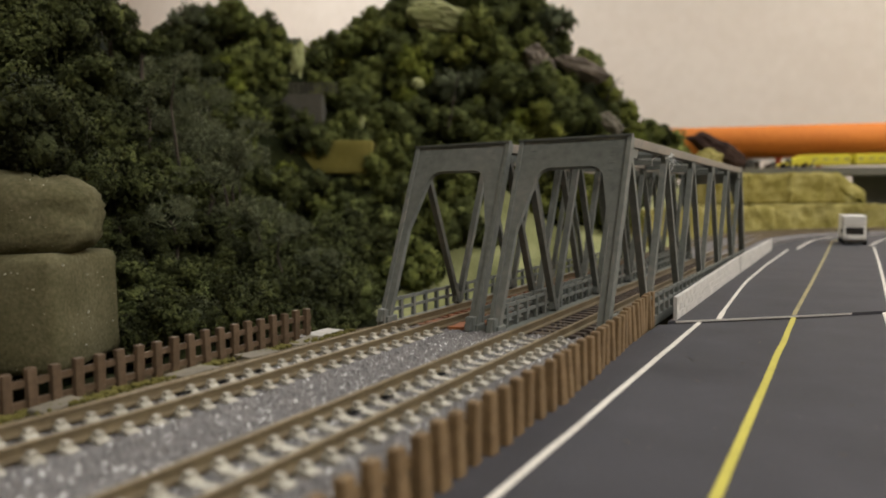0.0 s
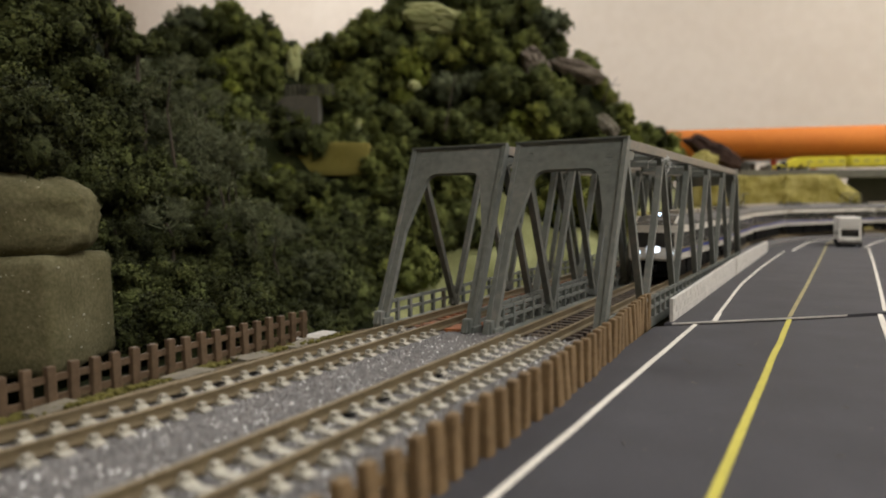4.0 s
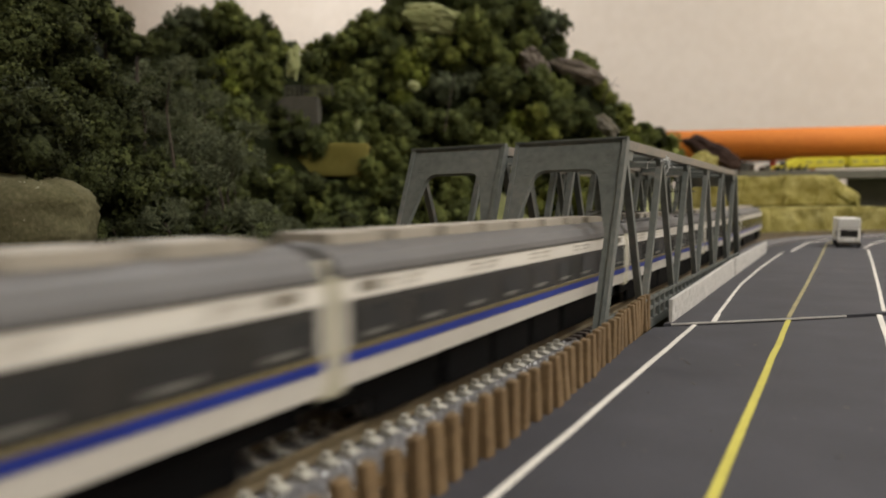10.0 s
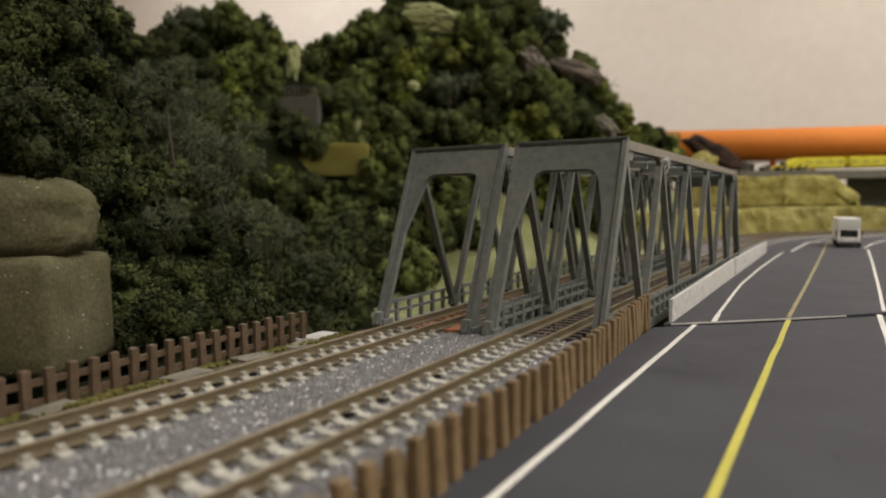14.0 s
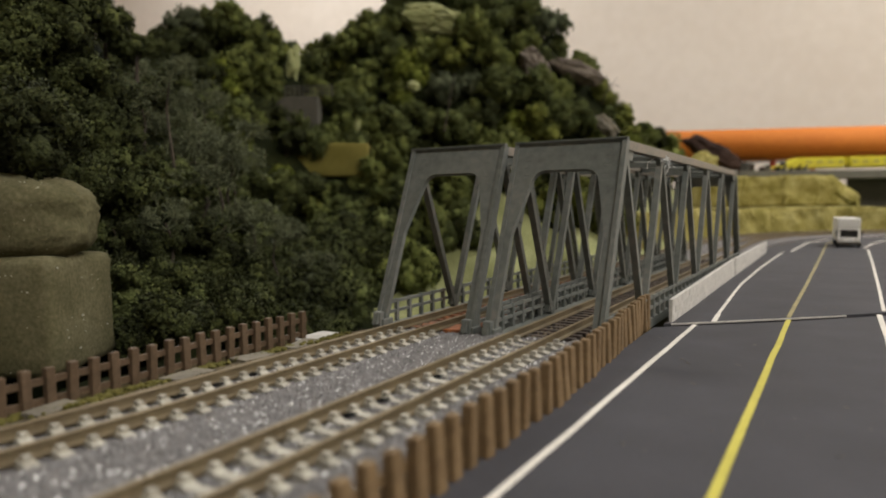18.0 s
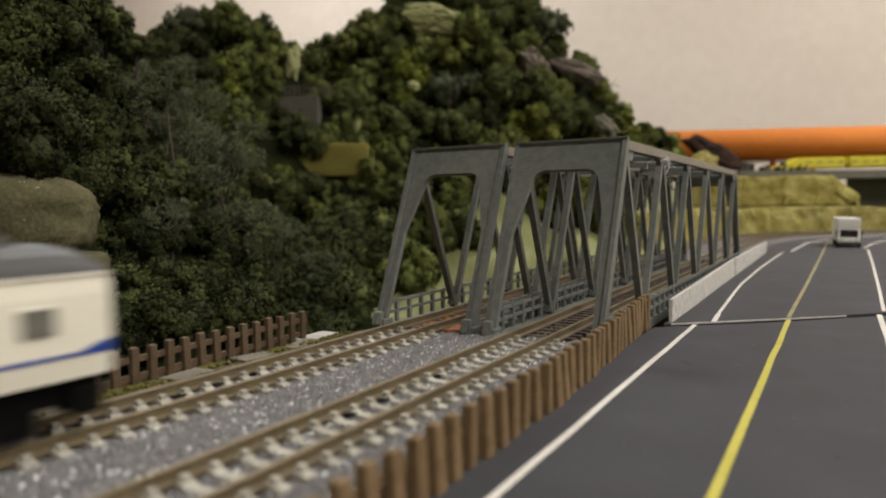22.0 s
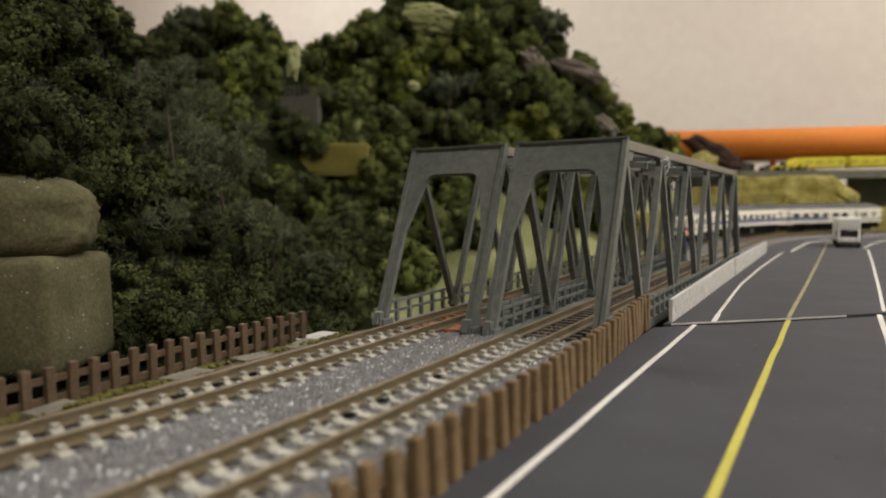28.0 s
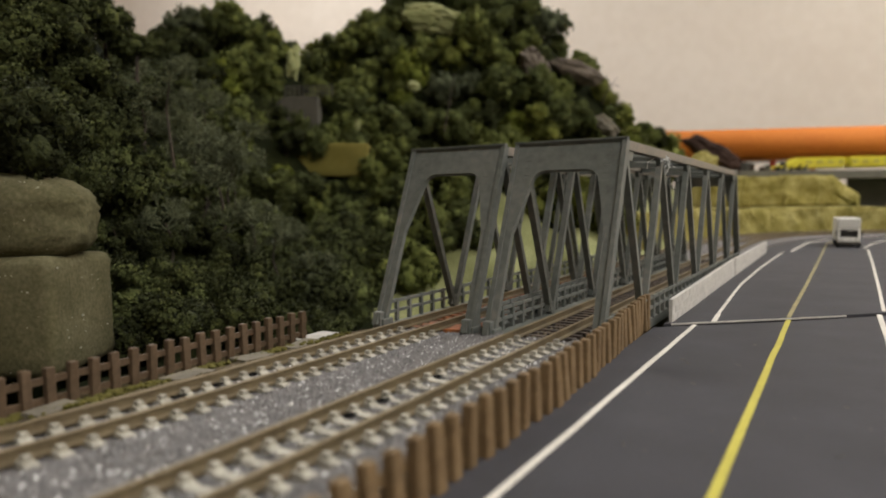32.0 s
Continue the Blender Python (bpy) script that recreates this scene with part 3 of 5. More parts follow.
        for z in (1.5, 4.3):
            bm = bmesh.new()
            box(bm, xr - 0.35, xr + 0.35, 2.5, BRIDGE - 2, z - 0.45, z + 0.45)
            part("railing", bm, steel, br)
    for k in range(6):
        bm = bmesh.new()
        y = P / 2 + k * P
        box(bm, -W / 2 + 2, W / 2 - 2, y - 0.9, y + 0.9, ZT - 3.0, ZT - 0.6)
        part("top_strut", bm, steel, br)
        if k < 5:
            for a, b in ((-1, 1), (1, -1)):
                bm = bmesh.new()
                beam(bm, (a * (W / 2 - 2), y, ZT - 1.6 + 0.3 * a), (b * (W / 2 - 2), y + P, ZT - 1.6 + 0.3 * a), 1.1, 0.8)
                part("top_brace", bm, steel, br)
    for k in range(7):
        bm = bmesh.new()
        box(bm, -W / 2 + 2, W / 2 - 2, k * P - 1.2, k * P + 1.2, -6.6, -3.2)
        part("floor_beam", bm, steel, br)
    for sx in (-1, 1):
        bm = bmesh.new()
        box(bm, sx * 4.9 - 0.9, sx * 4.9 + 0.9, 0, BRIDGE, -5.6, -3.2)
        part("stringer", bm, steel, br)
        for y in (1.0, BRIDGE - 1):
            bm = bmesh.new()
            xx = sx * (W / 2 - 1.2)
            box(bm, xx - 1.9, xx + 1.9, y - 2.2, y + 2.6, -4.2, 0.6, 0.3)
            box(bm, xx - 1.2, xx + 1.2, y - 2.9, y - 0.8, -4.2, 2.6, 0.3)
            part("bearing_block", bm, steel, br)
    for sx in (-1, 1):
        bm = bmesh.new()
        box(bm, min(sx * 8.1, sx * 12.3), max(sx * 8.1, sx * 12.3), 1, BRIDGE - 1, -3.1, -2.7, 0.1)
        part("side_plate", bm, M["steel_dusty"], br, "dusty grey side plate")
    for ya, yb in ((1.5, 30.5), (30.9, 60)):
        bm = bmesh.new()
        box(bm, -7.6, 7.6, ya, yb, -3.4, -3.22)
        part("deck_plate", bm, deck_mat, br, "rust brown deck plate")
    for sx in (-6.6, 0, 6.6):
        bm = bmesh.new()
        box(bm, sx - 0.9, sx + 0.9, 0.8, 56 + sx, -3.2, -1.3)
        part("walk_board", bm, deck_mat, br, "rust brown walkway board")
    return br


def rust_heap(x, y, z, w, l, rz, h=0.9):
    """Loose rusty boards lying where the deck begins."""
    heap = thing("rusty_board", "loose rust-brown board lying at the bridge end", "board", x, y, z, rz, "rusty boards")
    bm = bmesh.new()
    box(bm, -w / 2, w / 2, -l / 2, l / 2, 0, h, 0.15)
    for v in bm.verts:
        v.co.z += 0.25 * noise.noise(v.co / 3 + Vector((x, y, 0)))
    part("plank", bm, M["rust"], heap)
    return heap


for spot in ((-23.8, 2.5, -3.2, 5.2, 7, 4, 2.9), (-23.2, 11, -3.2, 4.4, 9, -3, 2.2), (-22.0, 24, -3.2, 4, 11, 2), (-43.6, 8, -3.0, 3.4, 12, -4), (-43.8, 24, -3.0, 3.2, 14, 3), (-33.6, 6, -1.7, 4.5, 8, 5),
             (-33.0, 18, -1.7, 4.0, 9, -6), (-33.9, 36, -1.7, 4.4, 12, 3), (-33.4, 54, -1.7, 4.0, 10, -3)):
    rust_heap(*spot)
truss_bridge(0, "grey-green single-track truss bridge beside the road", M["wood_tie"])
truss_bridge(-S, "grey-green single-track truss bridge with rusty deck boards", M["rust"])

# crumbs of ballast and dust on both decks
verts, faces = [], []
for i in range(2600):
    y = 230 * rng.random() ** 1.6
    x = rng.choice((0.0, -S)) + rng.choice((rng.uniform(-11.8, -8.3), rng.uniform(8.3, 11.8), rng.uniform(-4, 4)))
    r = rng.uniform(0.12, 0.42)
    z = -2.6 if min(abs(x), abs(x + S)) > 8 else -0.4 if x > -15 else -1.0
    a = rng.uniform(0, 6.28)
    k = len(verts)
    for bx, by, bz in base:
        j = rng.uniform(0.6, 1.3)
        px, py = bx * r * j, by * r * j
        verts.append(((x + px * math.cos(a) - py * math.sin(a)) * MM, (y + px * math.sin(a) + py * math.cos(a)) * MM, (z + bz * r * j) * MM))
    faces += [tuple(k + q for q in t) for t in tris]
me = bpy.data.meshes.new("deck_crumbs")
me.from_pydata(verts, [], faces)
me.materials.append(M["grit"])
tagged(new("deck_crumbs", me), "grey-brown crumbs strewn over the bridge decks", "grit", kind="stuff")

# bridge seats at both ends of the valley
solid("abutment", M["portal"], "grey abutment under the bridge ends", "abutment", "structure", (-S - 18, 17, -8, 4, -55, -6.8))
solid("abutment", M["portal"], "grey abutment under the far bridge ends", "abutment", "structure", (-S - 18, 17, BRIDGE - 4, BRIDGE + 8, -55, -6.8))
solid("retaining_wall", M["shade"], "dark retaining wall under the road edge", "wall", "structure", (16.9, 18.9, -8, 256, -55, ROAD - 3.3))

# ---------------------------------------------------------------- fences
bm = bmesh.new()
box(bm, -1.05, 1.05, -1.25, 1.25, -5.4, 4.6, 0.3)
for v in bm.verts:
    if v.co.z > 4:
        v.co.x *= 0.78
        v.co.y *= 0.78
        v.co.z += 0.5 - 0.35 * abs(v.co.y)
POST = mesh_of("post", bm, M["fence_lit"])
fence = thing("picket_fence", "brown picket fence between the track and the road", "fence", 0, 0, 0)


def fence_x(y):
    """The fence runs beside the road and closes in on the bridge."""
    return 19.8 - 5.2 * max(0, (y + 45) / 87) ** 1.3


for i in range(36):
    y = -113.5 + 4.45 * i
    share("post", POST, fence, fence_x(y) + 0.2 * math.sin(i * 1.3), y, 0.15 * math.sin(i * 2.1) + 0.7 * smooth_step(-105, -70, y) + 0.5 * smooth_step(-20, 40, y), random.uniform(-5, 5), random.uniform(-3, 3))
for z in (-1.8, 1.9):
    bm = bmesh.new()
    for ya, yb in ((-110, -80), (-80, -45), (-45, -15), (-15, 15), (15, 43)):
        beam(bm, (fence_x(ya) - 0.9, ya, z), (fence_x(yb) - 0.9, yb, z), 0.8, 1.3)
    part("rail", bm, M["fence_lit"], fence)

fence2 = thing("picket_fence", "brown picket fence on the bank below the hill", "fence", 0, 0, 0)
bm = bmesh.new()
box(bm, -0.8, 0.8, -0.9, 0.9, -5.0, 4.2, 0.25)
POST2 = mesh_of("post", bm, M["fence"])
for i in range(21):
    u = i / 20
    y = -99 + 90 * u
    x = -64.5 - 3.5 * u
    share("post", POST2, fence2, x, y, -1.8 + 0.15 * math.sin(i * 2.7), random.uniform(-4, 4), random.uniform(-3, 3))
for z in (-4.0, -0.2):
    bm = bmesh.new()
    beam(bm, (-65.0, -101, z), (-68.4, -7, z), 0.8, 1.3)
    part("rail", bm, M["fence"], fence2)
solid("bank_slab", M["card"], "pale grey slab at the end of the fence", "slab", "structure", (-70, -52, -12, 2, -9, -5.2))
# brown earth strip beside the far track
bm = bmesh.new()
prism(bm, [(-42.0, -2.3), (-45, -2.0), (-50, -2.6), (-58, -4.4), (-70, -6.4), (-82, -8.2), (-82, -12), (-42.0, -12)], "y", -700, -1)
tagged(part("bank", bm, M["soil"]), "brown earth bank beside the track", "bank", kind="structure")

# slabs and moss at the foot of the fence
for x, y, w, l, rz in ((-57, -20, 7, 12, 8), (-58, -37, 6, 9, -6), (-57.5, -56, 6, 10, 12), (-59, -84, 5, 9, 5)):
    bm = bmesh.new()
    box(bm, -w / 2, w / 2, -l / 2, l / 2, -1.0, 0.7, 0.2)
    for v in bm.verts:
        v.co.x += 0.12 * v.co.y * math.sin(y) + 0.4 * math.sin(v.co.y * 3 + y)
    slab = tagged(part("stone_slab", bm, M["slab"]), "flat dusty grey slab on the earth bank", "slab", group="slabs on the bank")
    slab.matrix_basis = pose(x * MM, y * MM, -4.3 * MM, 0, 0, rz)
rng = np.random.default_rng(12)
for cx, cy, n in ((-60, -28, 150), (-62, -46, 130), (-60, -66, 130), (-58.5, -78, 120), (-61.5, -95, 150), (-56, -12, 70)):
    bm = bmesh.new()
    for i in range(n):
        x, y, r = cx + rng.normal(0, 1.5), cy + rng.normal(0, 4.5), rng.uniform(0.3, 0.9)
        m4 = Matrix.Translation((x, y, -2.6 - (-50 - x) * 0.2 + rng.uniform(-0.3, 0.5))) @ Matrix.Diagonal((r, r, r * 0.8, 1))
        bmesh.ops.create_icosphere(bm, subdivisions=1, radius=1, matrix=m4)
    tagged(part("moss_tuft", bm, M["moss"]), "yellow-green moss tuft at the fence foot", "moss", group="moss on the bank")

# grit strewn over the bank
verts, faces = [], []
for i in range(5200):
    y = rng.uniform(-118, 2)
    x = -44 - 22 * rng.random() ** 1.3 + route(y, -S)[0] + S
    zt = np.interp(-x, (42, 45, 50, 58, 70), (-2.3, -2.0, -2.6, -4.4, -6.4))
    r = rng.uniform(0.1, 0.36)
    a = rng.uniform(0, 6.28)
    k = len(verts)
    for bx, by, bz in base:
        j = rng.uniform(0.6, 1.3)
        px, py = bx * r * j, by * r * j
        verts.append(((x + px * math.cos(a) - py * math.sin(a)) * MM, (y + px * math.sin(a) + py * math.cos(a)) * MM, (zt + bz * r * j) * MM))
    faces += [tuple(k + q for q in t) for t in tris]
me = bpy.data.meshes.new("grit")
me.from_pydata(verts, [], faces)
me.materials.append(M["grit"])
tagged(new("grit", me), "brown and grey grit strewn over the bank", "grit", kind="stuff")

# ---------------------------------------------------------------- truck
truck = thing("box_truck", "small white box truck with dark windscreen on the road", "truck", 67.6, 404, deck_z(410), 4)
bm = bmesh.new()
box(bm, -8.3, 8.3, 9, 44, 4.5, 22.0, 0.6)
part("cargo_box", bm, M["truck_white"], truck)
bm = bmesh.new()
prism(bm, [(-1.5, 2.6), (-1.8, 6.4), (-0.9, 7.2), (0.7, 12.8), (1.8, 14.0), (8.9, 14.0), (8.9, 2.6)], "x", -7.7, 7.7)
bmesh.ops.bevel(bm, geom=bm.edges[:], offset=0.5, segments=2, affect="EDGES")
cab = part("cab", bm, M["truck_white"], truck)
bm = bmesh.new()
box(bm, -8.0, 8.0, 1.6, 8.9, 14.1, 21.8, 0.7)
part("overcab_box", bm, M["truck_white"], truck)
bm = bmesh.new()
prism(bm, [(-0.95, 7.4), (0.6, 13.2), (0.9, 13.2), (-0.65, 7.4)], "x", -6.1, 6.1)
part("windscreen", bm, M["glass"], cab, "dark glossy windscreen")
for sx in (-1, 1):
    bm = bmesh.new()
    box(bm, sx * 7.7 - 0.1, sx * 7.7 + 0.1, 3, 7, 8.5, 12.6)
    part("side_window", bm, M["glass"], cab)
    bm = bmesh.new()
    box(bm, sx * 5.4 - 1.3, sx * 5.4 + 1.3, -2.1, -1.5, 4.6, 6.0, 0.15)
    part("headlight", bm, M["card"], cab)
    bm = bmesh.new()
    box(bm, sx * 9.0 - 0.5, sx * 9.0 + 0.5, 0.2, 1.2, 8.5, 12, 0.2)
    part("mirror", bm, M["dark"], cab)
    for y in (5.5, 34):
        bm = bmesh.new()
        tube(bm, (sx * 7.4 - 1.2, y, 2.9), (sx * 7.4 + 1.2, y, 2.9), 2.9, seg=20)
        part("wheel", bm, M["tyre"], truck)
bm = bmesh.new()
box(bm, -7.6, 7.6, -2.2, -1.4, 2.4, 4.2, 0.2)
part("bumper", bm, M["shade"], cab)
bm = bmesh.new()
box(bm, -5.5, 5.5, 6, 43, 2.6, 4.5)
part("chassis", bm, M["dark"], truck)
truck.scale = (0.89, 0.94, 0.94)

# ---------------------------------------------------------------- trains


def loft(bm, rings):
    prev = None
    for ring in rings:
        row = [bm.verts.new(p) for p in ring]
        if prev:
            for k in range(len(row)):
                bm.faces.new((prev[k], prev[(k + 1) % len(row)], row[(k + 1) % len(row)], row[k]))
        else:
            bm.faces.new(row)
        prev = row
    bm.faces.new(prev[::-1])


def running_gear(car, L, drop=0.0):
    bm = bmesh.new()
    box(bm, -6.8, 6.8, -L / 2 + 1, L / 2 - 1, 5.2, 9.4)
    part("underframe", bm, M["dark"], car)
    for k in range(4):
        bm = bmesh.new()
        y = -L * 0.21 + k * L * 0.14
        box(bm, -7.6, 7.6, y - L * 0.064, y + L * 0.064, 2.2, 8.4, 0.3)
        part("equipment_box", bm, M["dark"], car)
    for y in (-L * 0.35, L * 0.35):
        bm = bmesh.new()
        box(bm, -6.6, -5.4, y - 9, y + 9, 1.8, 6.0, 0.3)
        box(bm, 5.4, 6.6, y - 9, y + 9, 1.8, 6.0, 0.3)
        box(bm, -5.4, 5.4, y - 2.5, y + 2.5, 3, 6.6)
        bogie = part("bogie", bm, M["dark"], car)
        for dy in (-7, 7):
            bm = bmesh.new()
            for sx in (-1, 1):
                tube(bm, (sx * 4.4, y + dy, 2.85 - drop), (sx * 5.3, y + dy, 2.85 - drop), 2.85, seg=16)
            tube(bm, (-4.4, y + dy, 2.85 - drop), (4.4, y + dy, 2.85 - drop), 0.6, seg=8)
            part("wheelset", bm, M["metal"], bogie)
    for e in (-1, 1):
        bm = bmesh.new()
        box(bm, -1.2, 1.2, e * (L / 2 + 0.9) - 2.4, e * (L / 2 + 0.9) + 2.4, 4.6, 7)
        part("coupler", bm, M["dark"], car)


def pantograph(car, y, raised, mat):
    bm = bmesh.new()
    z = 26.4
    for sx in (-1, 1):
        beam(bm, (sx * 5, y - 8, z), (sx * 5, y + 8, z), 0.8, 0.8)
    for dy in (-7, 0, 7):
        beam(bm, (-5.5, y + dy, z), (5.5, y + dy, z), 0.8, 0.8)
    for sx in (-1, 1):
        for dy in (-7, 7):
            tube(bm, (sx * 5, y + dy, 24.6), (sx * 5, y + dy, z), 0.6)
    panto = part("pantograph_base", bm, mat, car)
    bm = bmesh.new()
    hh = 9.5 if raised else 2.2
    for sx in (-1, 1):
        for e in (-1, 1):
            beam(bm, (sx * 4, y + e * 3, z + 0.4), (sx * 5, y + e * 9, z + hh / 2), 0.5, 0.5)
            beam(bm, (sx * 5, y + e * 9, z + hh / 2), (sx * 5.2, y + e * 1.5, z + hh), 0.45, 0.45)
    for e in (-1, 1):
        beam(bm, (-8.5, y + e * 1.8, z + hh), (8.5, y + e * 1.8, z + hh), 0.7, 0.5)
        beam(bm, (-5, y + e * 9, z + hh / 2), (5, y + e * 9, z + hh / 2), 0.4, 0.4)
    part("pantograph_frame", bm, M["metal"], panto)


BODY = [(-9.2, 8.9), (9.2, 8.9), (9.6, 12), (9.6, 20), (9.25, 22.4), (-9.25, 22.4), (-9.6, 20), (-9.6, 12)]
ROOF = [(-9.3, 22.4), (9.3, 22.4), (8.9, 23.6), (7.6, 25.1), (5, 26.2), (0, 26.6), (-5, 26.2), (-7.6, 25.1), (-8.9, 23.6)]


def express_car(L, cab, panto):
    """A white coach with a dark window band and a blue stripe. cab: -1 or 1 for a driving end, 0 for none."""
    car = thing("passenger_coach", "white model coach with dark window band and blue stripe", "train car", group="fast train on the near track")
    a, b = -L / 2, L / 2
    nose = 20.0
    if cab > 0:
        b -= nose
    if cab < 0:
        a += nose
    bm = bmesh.new()
    loft(bm, [[(x, y, z) for x, z in BODY] for y in (a, b)])
    part("body", bm, M["white_body"], car)
    bm = bmesh.new()
    loft(bm, [[(x, y, z) for x, z in ROOF] for y in (a, b)])
    part("roof", bm, M["roof_grey"], car, "plain grey roof", smooth=False)
    for sx in (-1, 1):
        xa, xb = sx * 9.55, sx * 9.75
        for name, mat, z0_, z1_, e, g in (("window_band", "band", 13.9, 19.65, 1.2, 0), ("gold_stripe", "gold", 13.2, 13.75, 0.4, 0), ("blue_stripe", "blue", 11.9, 13.15, 0.4, 0)):
            ya, yb = a + (e if cab >= 0 else -nose * 0.86), b - (e if cab <= 0 else -nose * 0.86)
            bm = bmesh.new()
            box(bm, min(xa, xb), max(xa, xb), ya, yb, z0_, z1_)
            band = part(name, bm, M[mat], car)
            if name == "window_band":
                for k in range(9):
                    y = a + (b - a) * (k + 0.5) / 9
                    bm = bmesh.new()
                    box(bm, sx * 9.84 - 0.06, sx * 9.84 + 0.06, y - 4.3, y + 4.3, 14.6, 18.6)
                    part("window", bm, M["smoked"], band, "smoked glossy window")
                    bm = bmesh.new()
                    box(bm, sx * 9.92 - 0.05, sx * 9.92 + 0.05, y - 3.2, y + 2.4, 14.75, 15.35)
                    part("seat_top", bm, M["seat"], band, "pale seat backs behind the glass")
        for k in range(5):
            y = a + (b - a) * (k + 0.5) / 5
            for dy, z in ((-5, 20.45), (1, 20.45), (-4, 21.3), (2, 21.3)):
                bm = bmesh.new()
                box(bm, sx * 9.5 - 0.08, sx * 9.5 + 0.08, y + dy, y + dy + 4, z, z + 0.35)
                part("vent", bm, M["vent"], car)
        for ya in (a + 3.5, b - 8.5):
            bm = bmesh.new()
            box(bm, sx * 9.5 - 0.12, sx * 9.5 + 0.12, ya, ya + 4.2, 20.4, 21.8)
            part("sign_box", bm, M["unit"], car)
        bm = bmesh.new()
        box(bm, sx * 9.3 - 0.15, sx * 9.3 + 0.15, a, b, 22.25, 22.7)
        part("gutter", bm, M["shade"], car)
    y = a + 4
    while y < b - 12:
        if not (panto and (y < a + 33 or y > b - 60)):
            bm = bmesh.new()
            box(bm, -4.6, 4.6, y, y + 11.4, 25.7, 27.8, 0.12)
            part("roof_unit", bm, M["roof_unit"], car)
            bm = bmesh.new()
            box(bm, -4.2, 4.2, y + 11.4, min(y + 14.8, b - 1), 25.7, 27.4, 0.1)
            part("roof_duct", bm, M["unit"], car)
        y += 14.8
    if panto:
        for ya, yb in ((a + 2.5, a + 38), (b - 46, b - 3)):
            bm = bmesh.new()
            box(bm, -7.0, 7.0, ya, yb, 25.2, 26.3, 0.3)
            well = part("roof_well", bm, M["roof_dark"], car, "dark lowered roof under the pantograph")
            for k in range(4):
                bm = bmesh.new()
                y = ya + 4 + (yb - ya - 8) * k / 3
                tube(bm, (-6.0, y, 26.2), (-6.0, y, 27.6), 0.6, 0.4, 6)
                tube(bm, (6.0, y, 26.2), (6.0, y, 27.6), 0.6, 0.4, 6)
                part("insulator", bm, M["metal"], well)
        pantograph(car, a + 19, False, M["metal"])
        pantograph(car, b - 20, True, M["metal"])
    for e, y in ((-1, a), (1, b)):
        if cab != e:
            bm = bmesh.new()
            box(bm, -9.35, 9.35, y - 0.4 if e > 0 else y - 1.3, y + 1.3 if e > 0 else y + 0.4, 8.2, 22.6, 0.1)
            box(bm, -7.4, 7.4, y - 0.4 if e > 0 else y - 1.3, y + 1.3 if e > 0 else y + 0.4, 22.6, 24.6, 0.1)
            part("end_wall", bm, M["gangway"], car, "pale end wall")
            bm = bmesh.new()
            box(bm, -4.5, 4.5, min(y, y + e * 1.6), max(y, y + e * 1.6), 8.4, 22.5, 0.4)
            part("gangway", bm, M["gangway"], car, "pale gangway bellows")
    if cab:
        y0_ = b if cab > 0 else a
        side = [(0, 8.9), (nose - 0.4, 8.9), (nose, 9.6), (nose, 19.8), (nose - 0.5, 22.5), (0, 22.5)]
        bm = bmesh.new()
        prism(bm, [(y0_ + cab * u, v) for u, v in side], "x", -9.5, 9.5)
        bmesh.ops.bevel(bm, geom=[e for e in bm.edges if abs(e.verts[0].co.x - e.verts[1].co.x) < 0.01], offset=0.6, segments=2, affect="EDGES")
        front = part("cab", bm, M["white_body"], car)
        bm = bmesh.new()
        loft(bm, [[(x * w, y0_ + cab * u, 22.4 + (z - 22.4) * k) for x, z in ROOF] for u, k, w in ((-0.5, 1.02, 1.0), (nose - 14, 1.02, 1.0), (nose - 9, 0.9, 0.99), (nose - 4.5, 0.55, 0.98), (nose - 0.8, 0.12, 0.96))])
        part("roof_cap", bm, M["roof_grey"], front, "plain grey roof over the cab")
        for name, mat, w, h in (("screen_frame", "white_body", 8.0, 0.25), ("windscreen", "glass_pale", 7.2, 0.4)):
            bm = bmesh.new()
            prism(bm, [(y0_ + cab * u, v + h) for u, v in ((nose - 1.4, 22.9), (nose - 8.2, 25.6), (nose - 9.2, 25.4), (nose - 2.4, 22.6))], "x", -w, w)
            part(name, bm, M[mat], front, "sloping windscreen" if mat == "glass_pale" else "")
        bm = bmesh.new()
        box(bm, -7.8, 7.8, y0_ + cab * nose - 0.12, y0_ + cab * nose + 0.12, 13.9, 19.6)
        part("front_band", bm, M["band"], front)
        for sx, z, lit in ((-6.2, 11.8, 0.95), (6.2, 11.8, 0.95), (0, 26.6, 0.45)):
            yl = y0_ + cab * (nose if z < 20 else nose - 9.5)
            bm = bmesh.new()
            tube(bm, (sx, yl - 0.4, z), (sx, yl + 0.4, z), lit, seg=12)
            part("headlight", bm, M["head_glow"] if cab < 0 else M["tail_glow"] if z < 20 else M["shade"], front)
        if cab < 0:
            bm = bmesh.new()
            box(bm, -2.3, 2.3, y0_ - nose - 0.45, y0_ - nose + 0.1, 12.0, 14.4, 0.2)
            part("head_board", bm, M["board_glow"], front, "lit white head board")
        bm = bmesh.new()
        box(bm, -8.4, 8.4, min(y0_, y0_ + cab * (nose - 2)), max(y0_, y0_ + cab * (nose - 2)), 2.4, 8.8, 0.5)
        part("skirt", bm, M["dark"], front)
    running_gear(car, L, -1.2)
    return car


